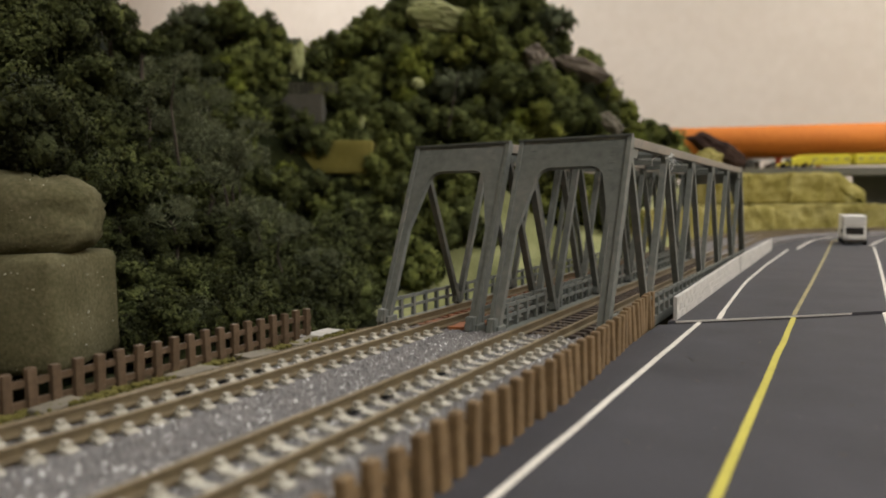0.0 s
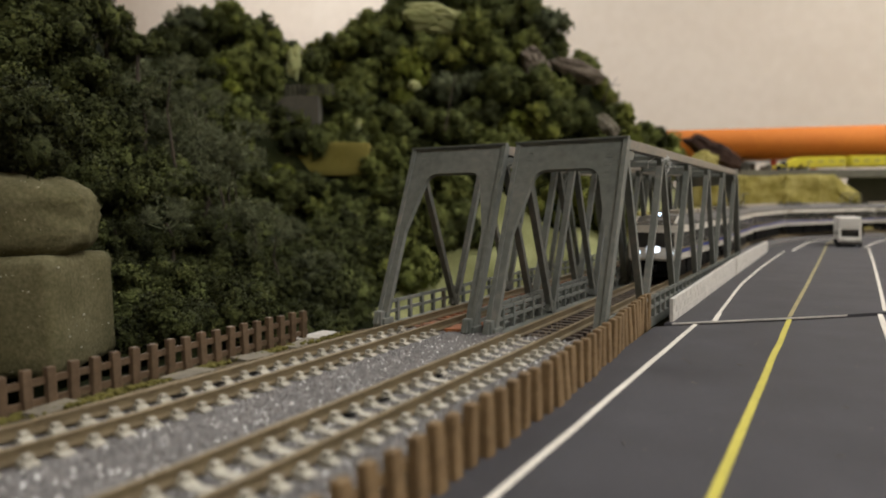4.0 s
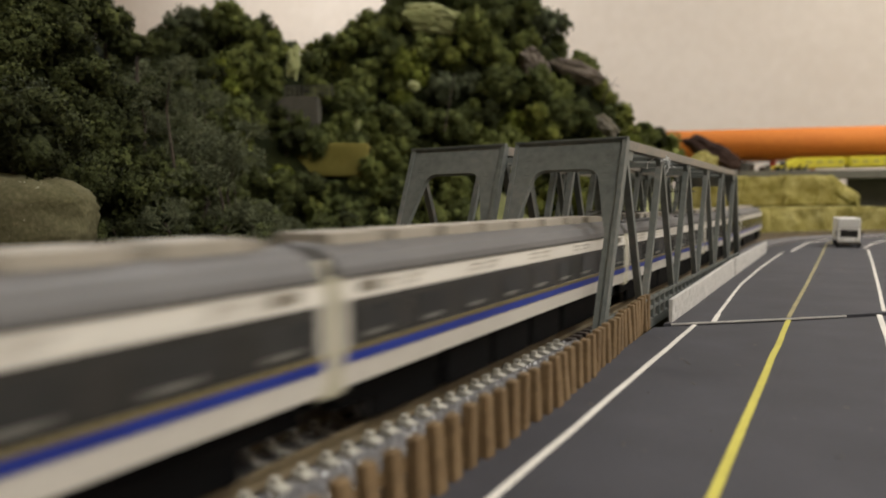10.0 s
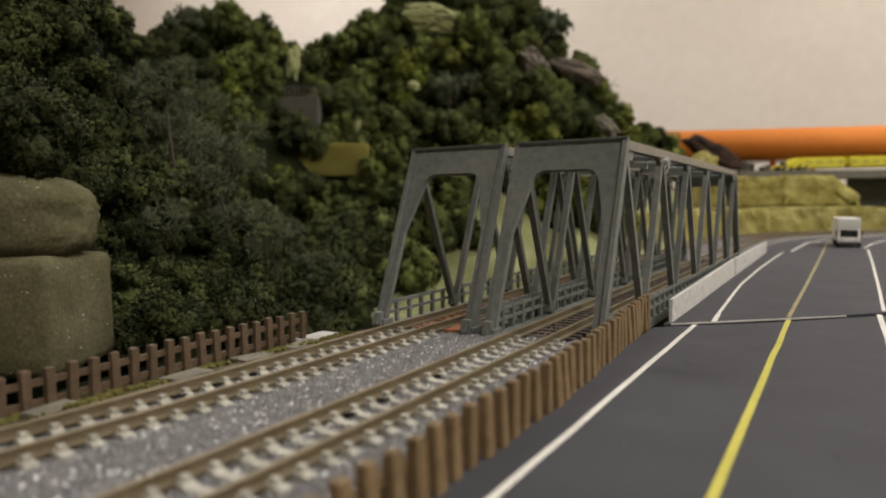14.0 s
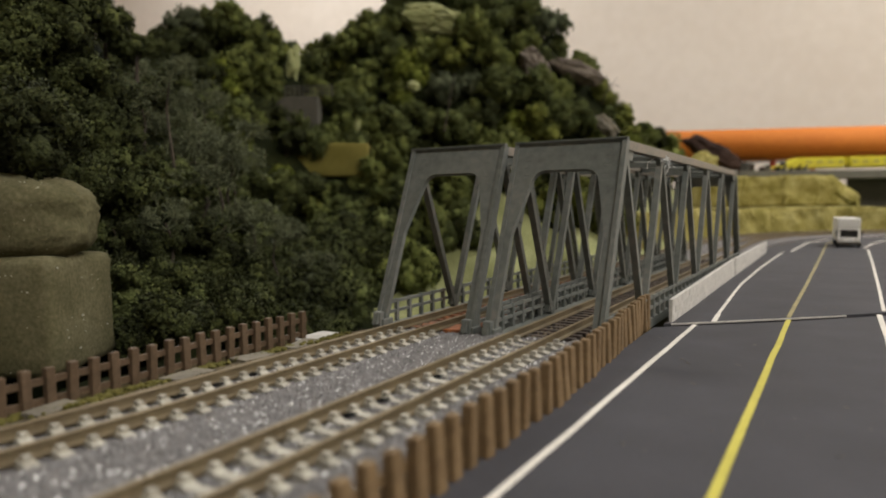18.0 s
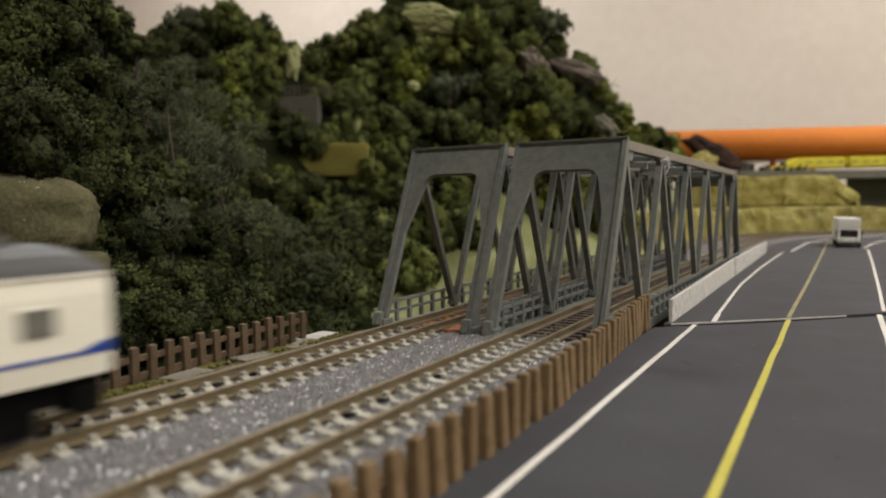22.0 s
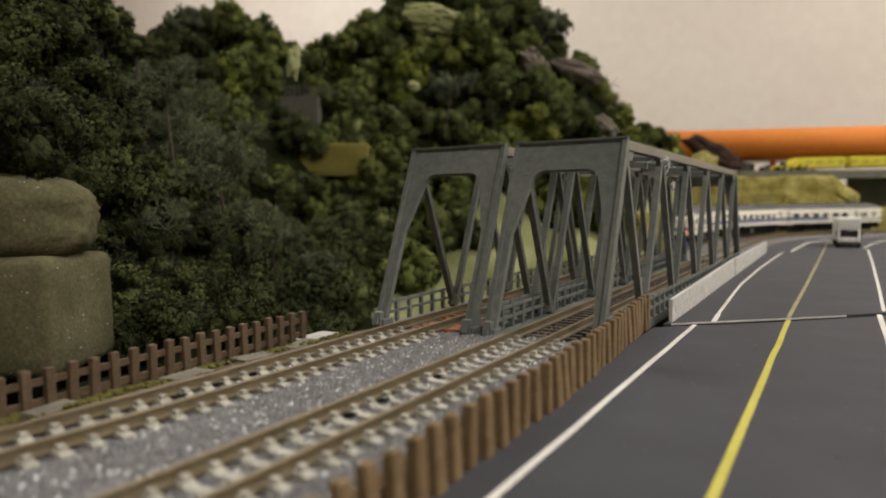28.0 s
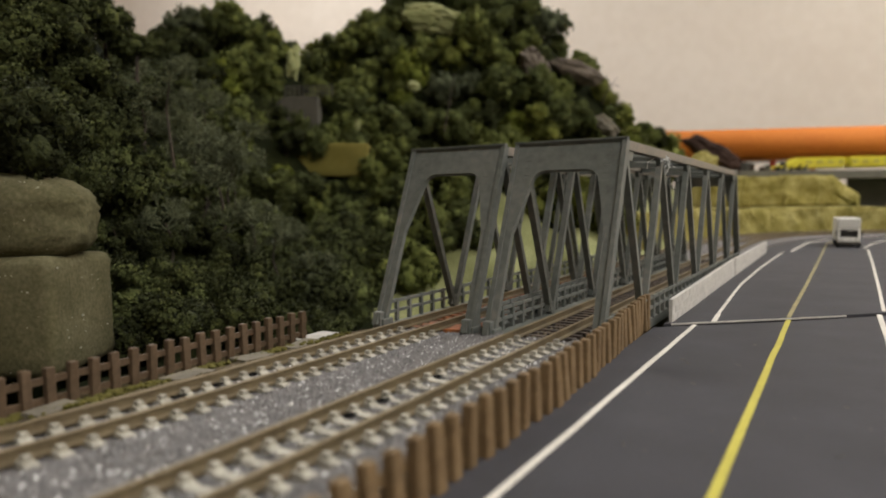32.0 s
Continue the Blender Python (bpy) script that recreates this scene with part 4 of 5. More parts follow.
def cream_car(L, cab, panto):
    """A cream coach with a blue stripe, dark roof and single windows. cab: 1 leading with a plain end, -1 trailing with a driving end, 0 middle."""
    car = thing("passenger_coach", "cream model coach with a blue stripe and dark roof", "train car", group="cream train on the far track")
    a, b = -L / 2, L / 2
    nose = 23.0
    ca = a + nose if cab < 0 else a
    zb = list(BODY)
    bm = bmesh.new()
    loft(bm, [[(x, y, z + (0.25 if z > 22 else 0)) for x, z in zb] for y in (ca, b)])
    part("body", bm, M["cream"], car)

    def roof_ring(y, k):
        return [(x, y, 22.65 + (z - 22.4) * k) for x, z in ROOF]
    ends = [(b - 7, 1.0), (b - 4, 0.94), (b - 1.6, 0.74), (b - 0.2, 0.4)]
    rear = [(ca - 0.5, 1.0)] if cab < 0 else [(a + 0.2, 0.4), (a + 1.6, 0.74), (a + 4, 0.94), (a + 7, 1.0)]
    bm = bmesh.new()
    loft(bm, [roof_ring(y, k) for y, k in rear + ends])
    roof = part("roof", bm, M["roof_dark"], car, "dark grey roof")
    d = 1 if cab > 0 else -1
    front = b if d > 0 else a

    def along(u):
        return front - d * u
    # openings from the outer end: start, end, with glazing bar, sill, head
    if cab > 0:
        wins = [(8, 11.5, 2, 15.6, 18.9), (19, 26, 1, 15, 18.6), (43, 50, 0, 15, 18.6), (54.5, 61, 0, 15, 18.6), (67, 73, 1, 15, 18.6), (78.5, 85, 0, 15, 18.6), (90, 96.5, 1, 15, 18.6), (102, 108, 0, 15, 18.6)]
        doors = [(30, 34), (L - 7, L - 3.5)]
        stripe = 66
    elif cab < 0:
        wins = [(8, 11.3, 2, 13.6, 18.2), (17, 20, 0, 17.0, 19.4), (20.3, 23, 2, 17.0, 19.4), (37, 43.5, 1, 15, 18.6), (48.5, 54.5, 0, 15, 18.6), (60, 66, 0, 15, 18.6), (71, 77, 1, 15, 18.6), (94.5, 101, 1, 15, 18.6), (108, 111, 2, 15.6, 18.9)]
        doors = [(27, 31), (86.5, 90)]
        stripe = 61
    else:
        wins = [(10.5, 14, 2, 18, 19.9), (20, 23, 0, 15, 18.6), (28, 34.5, 1, 15, 18.6), (40, 46, 0, 15, 18.6), (51, 57, 0, 15, 18.6), (62, 68, 1, 15, 18.6), (73, 78.5, 0, 15, 18.6), (84, 89.5, 0, 15, 18.6), (95, 100, 1, 15, 18.6), (107, 110, 2, 18, 19.9)]
        doors = [(5.5, 9), (L - 8, L - 4.5)]
        stripe = -2
    for sx in (-1, 1):
        for u0, u1, bar, z0_, z1_ in wins:
            bm = bmesh.new()
            y_, w_ = sorted((along(u0), along(u1)))
            box(bm, sx * 9.62 - 0.12, sx * 9.62 + 0.12, y_ - 0.75, w_ + 0.75, z0_ - 0.85, z1_ + 0.15, 0.1)
            fr = part("window_frame", bm, M["cream"], car)
            bm = bmesh.new()
            box(bm, sx * 9.72 - 0.1, sx * 9.72 + 0.1, y_ - 0.45, w_ + 0.45, z0_ - 0.5, z1_ - 0.15)
            part("window", bm, M["glass_blind"] if bar == 2 else M["glass"], fr)
            if bar == 1:
                bm = bmesh.new()
                box(bm, sx * 9.8 - 0.12, sx * 9.8 + 0.12, y_ - 0.45, w_ + 0.45, 16.5, 16.85)
                part("glazing_bar", bm, M["cream"], fr)
        for u0, u1 in doors:
            y_, w_ = sorted((along(u0), along(u1)))
            bm = bmesh.new()
            box(bm, sx * 9.5 - 0.14, sx * 9.5 + 0.14, y_, w_, 8.6, 21, 0.1)
            door = part("door", bm, M["door"], car, "recessed folding door")
            bm = bmesh.new()
            box(bm, sx * 9.66 - 0.1, sx * 9.66 + 0.1, y_ + 1.0, w_ - 1.0, 14.2, 19)
            part("door_window", bm, M["glass_blind"], door)
            bm = bmesh.new()
            box(bm, sx * 9.5 - 0.5, sx * 9.5 + 0.3, y_ - 2.5, w_ + 2.5, 7.9, 8.95, 0.2)
            part("door_step", bm, M["cream"], door)
        if stripe < 0:
            pts = [(a, 12.8), (a, 14.6), (b, 14.6), (b, 12.8)]
        else:
            pts = [(along(stripe), 12.8), (along(stripe + 3), 14.6), (along(L), 14.6), (along(L), 12.8)]
        bm = bmesh.new()
        prism(bm, pts, "x", sx * 9.62 - 0.06, sx * 9.62 + 0.06)
        part("blue_stripe", bm, M["blue_deep"], car)
        bm = bmesh.new()
        box(bm, sx * 9.64 - 0.06, sx * 9.64 + 0.06, a, b, 11.9, 12.45)
        part("blue_line", bm, M["blue_deep"], car)
        bm = bmesh.new()
        box(bm, sx * 9.45 - 0.2, sx * 9.45 + 0.2, ca, b, 22.5, 22.85)
        part("gutter", bm, M["cream"], car)
        if cab:
            bm = bmesh.new()
            rise_ = 13.6 if cab > 0 else 13.9
            prism(bm, [(along(0), 12.3), (along(0), rise_), (along(1.2), rise_), (along(5), 12.3)], "x", sx * 9.63 - 0.05, sx * 9.63 + 0.05)
            part("corner_flash", bm, M["blue_deep"], car)
    if cab > 0:
        bm = bmesh.new()
        box(bm, -8.2, 8.2, b - 5, b - 0.6, 3.6, 7.6, 0.4)
        part("skirt", bm, M["dark"], car, "black end skirt")
        bm = bmesh.new()
        box(bm, -9.0, 9.0, b - 0.05, b + 0.1, 12.0, 13.8)
        part("front_stripe", bm, M["blue_deep"], car)
    if cab < 0:
        side = [(0, 8.8), (nose - 0.5, 8.8), (nose, 9.5), (nose, 20.2), (nose - 0.6, 20.8), (nose - 4.0, 21.3), (nose - 7.2, 24.2), (nose - 10, 24.8), (nose - 19, 22.85), (0, 22.85)]
        bm = bmesh.new()
        prism(bm, [(ca - u, v) for u, v in side], "x", -9.55, 9.55)
        bmesh.ops.bevel(bm, geom=[e for e in bm.edges if abs(e.verts[0].co.x - e.verts[1].co.x) < 0.01 and max(v.co.z for v in e.verts) > 9], offset=0.9, segments=2, affect="EDGES")
        for v in bm.verts:
            if v.co.z > 21.2:
                v.co.x *= 1 - 0.03 * (v.co.z - 21.2)
            if v.co.y < a + 1.2:
                v.co.x *= 0.9
        nose_ob = part("cab_front", bm, M["cream"], car)
        bm = bmesh.new()
        loft(bm, [[(x * w, ca - u, 22.65 + (z - 22.4) * k + h) for x, z in ROOF] for u, k, w, h in ((-0.5, 1.0, 1.0, 0), (3, 1.0, 1.0, 0), (nose - 12, 0.8, 0.8, 0.6), (nose - 9.5, 0.55, 0.76, 1.1), (nose - 7.7, 0.2, 0.74, 1.6))])
        part("roof_cap", bm, M["roof_dark"], nose_ob, "dark grey roof over the cab")
        bm = bmesh.new()
        prism(bm, [(ca - u, v) for u, v in ((nose - 4.2, 21.65), (nose - 7.05, 24.2), (nose - 7.5, 23.9), (nose - 4.6, 21.45))], "x", -8.6, 8.6)
        screen = part("windscreen", bm, M["glass_pale"], nose_ob, "pale reflecting windscreen")
        for xx in (-2.6, 2.6):
            bm = bmesh.new()
            prism(bm, [(ca - u, v) for u, v in ((nose - 4.12, 21.65), (nose - 6.98, 24.25), (nose - 7.3, 24.1), (nose - 4.5, 21.45))], "x", xx - 0.12, xx + 0.12)
            part("pillar", bm, M["shade"], screen)
        for sx in (-1, 1):
            bm = bmesh.new()
            prism(bm, [(ca - u, v) for u, v in ((nose - 5.0, 21.6), (nose - 7.4, 23.7), (nose - 9.6, 23.7), (nose - 9.6, 21.6))], "x", sx * 9.15 - 0.4, sx * 9.15 + 0.3)
            part("quarter_window", bm, M["glass_pale"], nose_ob)
        yl = a
        bm = bmesh.new()
        box(bm, -8.4, 8.4, yl - 0.12, yl + 0.1, 11.9, 13.9)
        part("front_stripe", bm, M["blue_deep"], nose_ob)
        bm = bmesh.new()
        box(bm, -3.2, 3.2, yl - 0.1, yl + 0.1, 18.6, 18.9)
        part("hand_rail", bm, M["shade"], nose_ob)
        for sx in (-1, 1):
            bm = bmesh.new()
            box(bm, sx * 6.4 - 0.95, sx * 6.4 + 0.95, yl - 0.3, yl + 0.25, 10.8, 11.7, 0.2)
            part("tail_light", bm, M["tail_glow"], nose_ob)
        bm = bmesh.new()
        prism(bm, [(yl + 1.6, 4.5), (yl + 0.6, 2.2), (yl + 9, 2.2), (yl + 9, 4.5)], "x", -6.6, 6.6)
        part("skirt", bm, M["blue_skirt"], nose_ob, "blue skirt")
        bm = bmesh.new()
        box(bm, -7.2, 7.2, yl + 0.8, yl + 10, 4.5, 8.85)
        part("buffer_beam", bm, M["dark"], nose_ob)
    y = a + 18
    while y < b - 14:
        if not (panto and y > b - 50):
            bm = bmesh.new()
            box(bm, -4.2, 4.2, y, y + 9.5, 26.0, 28.0, 0.15)
            part("roof_vent", bm, M["roof_vent"], roof)
            bm = bmesh.new()
            box(bm, -3.6, 3.6, y + 9.5, min(y + 13.5, b - 9), 26.0, 27.0, 0.1)
            part("roof_duct", bm, M["roof_dark"], roof)
        y += 13.5
    if panto:
        pantograph(car, b - 22, True, M["green_roof"])
        bm = bmesh.new()
        box(bm, -6, 6, b - 44, b - 4, 26.4, 27.3, 0.3)
        part("roof_gear", bm, M["green_roof"], car, "green insulated roof gear")
    bm = bmesh.new()
    box(bm, -7.75, 7.75, along(58), along(58) + 4.5, 2.8, 6.4, 0.2)
    part("battery_box", bm, M["viaduct"], car, "grey battery box")
    for e, y in ((-1, a), (1, b)):
        if cab != e:
            bm = bmesh.new()
            box(bm, -4.2, 4.2, min(y, y + e * 1.7), max(y, y + e * 1.7), 8.0, 23, 0.4)
            part("gangway", bm, M["gangway"], car, "pale gangway bellows")
            if cab < 1 or e < 0:
                bm = bmesh.new()
                box(bm, -9.1, 9.1, y - 0.4 if e > 0 else y - 1.2, y + 1.2 if e > 0 else y + 0.4, 8.3, 23.6, 0.1)
                part("end_wall", bm, M["gangway"], car, "pale end wall")
    running_gear(car, L, -0.7)
    return car


FAST_PITCH, SLOW_PITCH = 129.0, 122.2
fast_mid = express_car(FAST_PITCH - 3, 0, False)
fast_panto = express_car(FAST_PITCH - 3, 0, True)
FIRST = 118.0
FAST = [express_car(FIRST, -1, False), fast_panto, fast_mid, copy_thing(fast_panto, Matrix()), copy_thing(fast_mid, Matrix()),
        copy_thing(fast_mid, Matrix()), copy_thing(fast_mid, Matrix()), copy_thing(fast_panto, Matrix()), copy_thing(fast_mid, Matrix()), express_car(FAST_PITCH - 3, 1, False)]
SLOW = [cream_car(SLOW_PITCH - 3, 1, False), cream_car(SLOW_PITCH - 3, 0, True), cream_car(SLOW_PITCH - 3, -1, False)]
tagged(FAST[0], "white leading model coach with lit headlamps and blue stripe")
tagged(FAST[9], "white trailing model coach with sloping driving end")
for i in (1, 3, 7):
    tagged(FAST[i], "white model coach with pantographs on its grey roof")
tagged(SLOW[1], "cream model coach with green pantograph gear on its roof")
tagged(SLOW[2], "cream trailing model coach with red tail lamps and blue skirt")

FAST_ROWS = [(t, 746.5 - 161 * t) for t in (0.0, 4.0)] + [(5.5, -135.5), (6.0, -214.5), (7.0, -380.5), (8.0, -545.5), (9.0, -705.0), (10.0, -862.5), (11.0, -1021.5), (12.0, -1185.5), (13.0, -1345.0), (13.9, -1490.0)] + [(14.6, -1592), (15.4, -1680), (16.4, -1720), (17.5, -1730), (32.0, -1730)]
SLOW_ROWS = [(0.0, -560.0), (17.2, -560), (18.0, -530), (19.0, -440), (20.0, -330), (21.0, -212), (22.0, -92.5), (22.5, -33), (23.0, 29), (23.58, 104),
             (24.6, 232), (25.57, 355), (26.5, 484), (27.5, 622), (28.0, 688), (29.0, 791), (30.0, 907), (31.0, 1015), (32.0, 1135)]


def along_track(rows, t):
    """Piecewise cubic through the rows."""
    for i in range(len(rows) - 1):
        if rows[i][0] <= t <= rows[i + 1][0]:
            break
    (ta, a), (tb, b) = rows[i], rows[i + 1]

    def slope(j):
        if j in (0, len(rows) - 1):
            return (rows[1][1] - rows[0][1]) / (rows[1][0] - rows[0][0]) if j == 0 else 0.0
        l = (rows[j][1] - rows[j - 1][1]) / (rows[j][0] - rows[j - 1][0])
        r = (rows[j + 1][1] - rows[j][1]) / (rows[j + 1][0] - rows[j][0])
        return 0.0 if l * r <= 0 else 2 * l * r / (l + r)
    h = tb - ta
    u = (t - ta) / h
    return (a * (1 + 2 * u) * (1 - u) ** 2 + slope(i) * h * u * (1 - u) ** 2 + b * u * u * (3 - 2 * u) + slope(i + 1) * h * u * u * (u - 1))


def car_pose(s, off, half, lift=0.0):
    x0_, y0_, _ = route(s - half, off)
    x1_, y1_, _ = route(s + half, off)
    za, zb = rise(s - half), rise(s + half)
    tilt = math.degrees(math.atan2(zb - za, 2 * half))
    return pose((x0_ + x1_) / 2 * MM, (y0_ + y1_) / 2 * MM, ((za + zb) / 2 + lift) * MM, 0, 0, 0) @ pose(0, 0, 0, 0, 0, math.degrees(math.atan2(y1_ - y0_, x1_ - x0_)) - 90) @ pose(0, 0, 0, tilt)


def motions():
    times = [i * 0.25 for i in range(129)]
    for i, car in enumerate(FAST):
        mid = FAST_PITCH - 1.5 - FIRST / 2 if i == 0 else (i + 0.5) * FAST_PITCH
        walk(car, [(t, car_pose(along_track(FAST_ROWS, t) + mid, 0.0, FAST_PITCH * 0.35, 0.5)) for t in times])
    for i, car in enumerate(SLOW):
        walk(car, [(t, car_pose(along_track(SLOW_ROWS, t) - (i + 0.5) * SLOW_PITCH, -S, SLOW_PITCH * 0.35, 0.3)) for t in times])


# ---------------------------------------------------------------- background on the right
def foam_step(name, mat, pts, z0_, z1_, bev, parent):
    bm = bmesh.new()
    prism(bm, pts, "z", z0_, z1_)
    bmesh.ops.bevel(bm, geom=[e for e in bm.edges if abs(e.verts[0].co.z - e.verts[1].co.z) < 0.01 and e.verts[0].co.z > z0_ + 1], offset=bev * 0.5, segments=2, affect="EDGES")
    bm.normal_update()
    bmesh.ops.triangulate(bm, faces=bm.faces[:])
    for _ in range(5):
        bmesh.ops.subdivide_edges(bm, edges=[e for e in bm.edges if e.calc_length() > 6], cuts=1)
        bmesh.ops.triangulate(bm, faces=[f for f in bm.faces if len(f.verts) > 3])
    for v in bm.verts:
        k = 2.4 * noise.noise((v.co.x / 30, v.co.y / 25, v.co.z / 18)) + 1.6 * noise.noise((v.co.x / 11, v.co.y / 11, v.co.z / 8)) + 0.9 * noise.noise((v.co.x / 4, v.co.y / 4, v.co.z / 4))
        slope = max(0, v.co.x - 52) * 0.75 if z0_ > 0 and v.co.z > 40 else 0
        v.co += Vector((k, -k, (0.4 * k if z0_ + 1 < v.co.z else 0) - slope))
    return part(name, bm, mat, parent, smooth=True)


low = thing("foam_terrace", "low yellow-green foam terrace behind the curved track", "hillside", 0, 0, 0)
for a0, a1, dr, dz in ((-8, 6, 0, 0), (6, 19, 3, 0.6), (19, 27, 9, -1.5), (27, 36, 1, 0), (36, 62, 4, 0.8)):
    foam_step("foam_piece", M["foam_yellow"], arc(345 + dr, a0, a1, 5) + arc(600, a0, a1, 3)[::-1], -6, 24 + dz, 3, low)
high = thing("foam_terrace", "upper yellow-green foam terrace below the viaduct", "hillside", 0, 0, 0)
for front, dz in (([(-85, 722), (-42, 743)], 0), ([(-44, 744), (6, 769)], -0.6), ([(1, 766), (40, 791)], 0.4), ([(35, 789), (60, 804), (82, 842)], 0)):
    foam_step("foam_piece", M["foam_yellow"], front + [(x - 45, y + 78) for x, y in front[::-1]], 26.0, 63 + dz, 1.8, high)
# added dark slab, colours the gap as the terraces' shadow line
bm = bmesh.new()
prism(bm, [(-80, 730), (-40, 750), (5, 774), (56, 808), (72, 842), (64, 900), (-125, 830)], "z", 22, 27)
tagged(part("terrace_spacer", bm, M["shade"]), "dark slab drawn as the shadow line between the foam terraces", "board")
via = thing("viaduct", "grey elevated railway deck above the foam terraces", "viaduct", 0, 0, 0)
bm = bmesh.new()
beam(bm, (-140, 800, 68), (330, 1074, 66), 60, 10)
part("deck", bm, M["viaduct"], via)
for k in range(3):
    bm = bmesh.new()
    u = 0.62 + k * 0.17
    x, y = -140 + 470 * u, 800 + 274 * u
    box(bm, x - 9, x + 9, y - 9, y + 9, 23, 63, 0.5)
    part("pier", bm, M["viaduct"], via)
# added sheet, its dark grey stands for the shade inside the underpass
bm = bmesh.new()
beam(bm, (70, 950, 41), (400, 1143, 41), 6, 42)
tagged(part("underpass_panel", bm, M["shade"]), "dark grey sheet standing for the shade in the opening under the viaduct", "panel")
ytrain = thing("yellow_train", "yellow model train standing on the elevated deck", "train", 0, 0, 0)
for k in range(4):
    bm = bmesh.new()
    a, b = 0.25 + k * 0.19, 0.25 + k * 0.19 + 0.182
    pa, pb = [(-140 + 470 * u, 795 + 274 * u, 74 + (14 if u > 0.32 else 13)) for u in (a, b)]
    beam(bm, (pa[0], pa[1], 81.2 + 5 * a), (pb[0], pb[1], 81.2 + 5 * b), 17, 15)
    if k == 0:
        for v in bm.verts:
            if abs(v.co.x - pa[0]) < 12 and v.co.z > 80:
                v.co += Vector((30, 17.5, 0))
    bmesh.ops.bevel(bm, geom=bm.edges[:], offset=2.0, segments=2, affect="EDGES")
    coach = part("coach", bm, M["yellow"], ytrain)
    for j in range(3 if k == 0 else 0, 7):
        u = a + (b - a) * (j + 0.5) / 7
        x, y = -140 + 470 * u, 795 + 274 * u
        bm = bmesh.new()
        beam(bm, (x + 4.83 - 3, y - 7.3 - 1.7, 82 + 5 * u), (x + 4.83 + 3, y - 7.3 + 1.7, 82 + 5 * u), 0.8, 3.4)
        part("window", bm, M["window_dull"], coach)
# big orange pipe on red posts
pipe = thing("orange_pipe", "thick smooth orange pipe resting on red posts", "pipe", 0, 0, 0)
bm = bmesh.new()
tube(bm, (-260, 826, 111), (420, 1222, 124), 23.5, seg=40)
part("pipe", bm, M["orange"], pipe, smooth=True)
for u in (0.345, 0.42, 0.8):
    bm = bmesh.new()
    x, y = -260 + 680 * u, 826 + 396 * u
    box(bm, x - 4, x + 4, y - 4, y + 4, -60, 96 + 8 * u)
    part("post", bm, M["red"], pipe)


# odds and ends on the elevated deck beside the yellow train
bm = bmesh.new()
beam(bm, (-100, 975, 93), (45, 1060, 95), 8, 5)
tagged(part("plank", bm, M["card"]), "pale plank lying under the orange pipe", "plank")
rng = np.random.default_rng(4)
for k in range(14):
    u = 0.1 + 0.26 * k / 14
    x, y = -140 + 470 * u + rng.uniform(-3, 3), 790 + 274 * u
    w, h = rng.uniform(2, 5), rng.uniform(4, 12)
    bm = bmesh.new()
    box(bm, x - w, x + w, y - w, y + w, 72.5, 73 + h, 0.6)
    tagged(part("crate", bm, M[("shade", "trunk", "rock_dark", "viaduct", "dark")[k % 5]]), "small dull crate standing on the elevated deck", "crate", group="clutter on the deck")


def crag(name, label, mat, a, b, r, seed):
    """A rough rock: a noisy stretched lump from a to b."""
    bm = bmesh.new()
    bmesh.ops.create_icosphere(bm, subdivisions=4, radius=1)
    a, b = Vector(a), Vector(b)
    d = (b - a)
    q = d.to_track_quat("Y", "Z").to_matrix()
    for v in bm.verts:
        p = v.co.copy()
        k = 1 + 0.35 * noise.noise(p * 1.6 + Vector((seed, 0, 0))) + 0.16 * noise.noise(p * 5 + Vector((seed, 4, 0)))
        p = Vector((p.x * r, p.y * (d.length / 2 + r * 0.4), p.z * r)) * k
        v.co = (a + b) / 2 + q @ p
    return tagged(part(name, bm, mat), label, "rock")


crag("brown_rock", "dark brown weathered rock ridge beside the viaduct", M["rock_dark"], (-84, 648, 101), (-40, 672, 70), 11, 3)
crag("foam_mound", "yellow-green foam mound below the dark rock", M["foam_yellow"], (-88, 634, 62), (-62, 646, 76), 14, 31)
crag("rock_outcrop", "grey-brown rock outcrop on the hillside", M["rock"], (-158, 423, 156), (-122, 436, 138), 8.5, 5)
crag("rock_outcrop", "upright grey-brown rock face on the hillside", M["rock"], (-172, 394, 160), (-160, 398, 130), 12, 9)
crag("rock_outcrop", "small pale grey rock slab above the bridge", M["slab"], (-113, 404, 102), (-101, 409, 88), 6, 12)

crag("bare_patch", "pale green bare plaster patch near the hilltop", M["plaster"], (-284, 368, 203), (-232, 384, 192), 13, 21)
crag("bare_patch", "small pale bare plaster patch on the hillside", M["plaster"], (-246, 321, 130), (-240, 323, 127), 4.5, 23)
crag("bare_patch", "pale green bare plaster rib between the trees", M["plaster"], (-320, 262, 134), (-318, 264, 158), 6, 25)
crag("bare_patch", "small pale bare plaster patch above the foam block", M["plaster"], (-267, 276, 90), (-266, 277, 98), 2.6, 27)
stick = bmesh.new()
tube(stick, (-165, 238, 80), (-159, 242, 118), 0.5, 0.25, 6)
tagged(part("twig", stick, M["trunk"]), "thin bare twig standing among the trees", "twig")

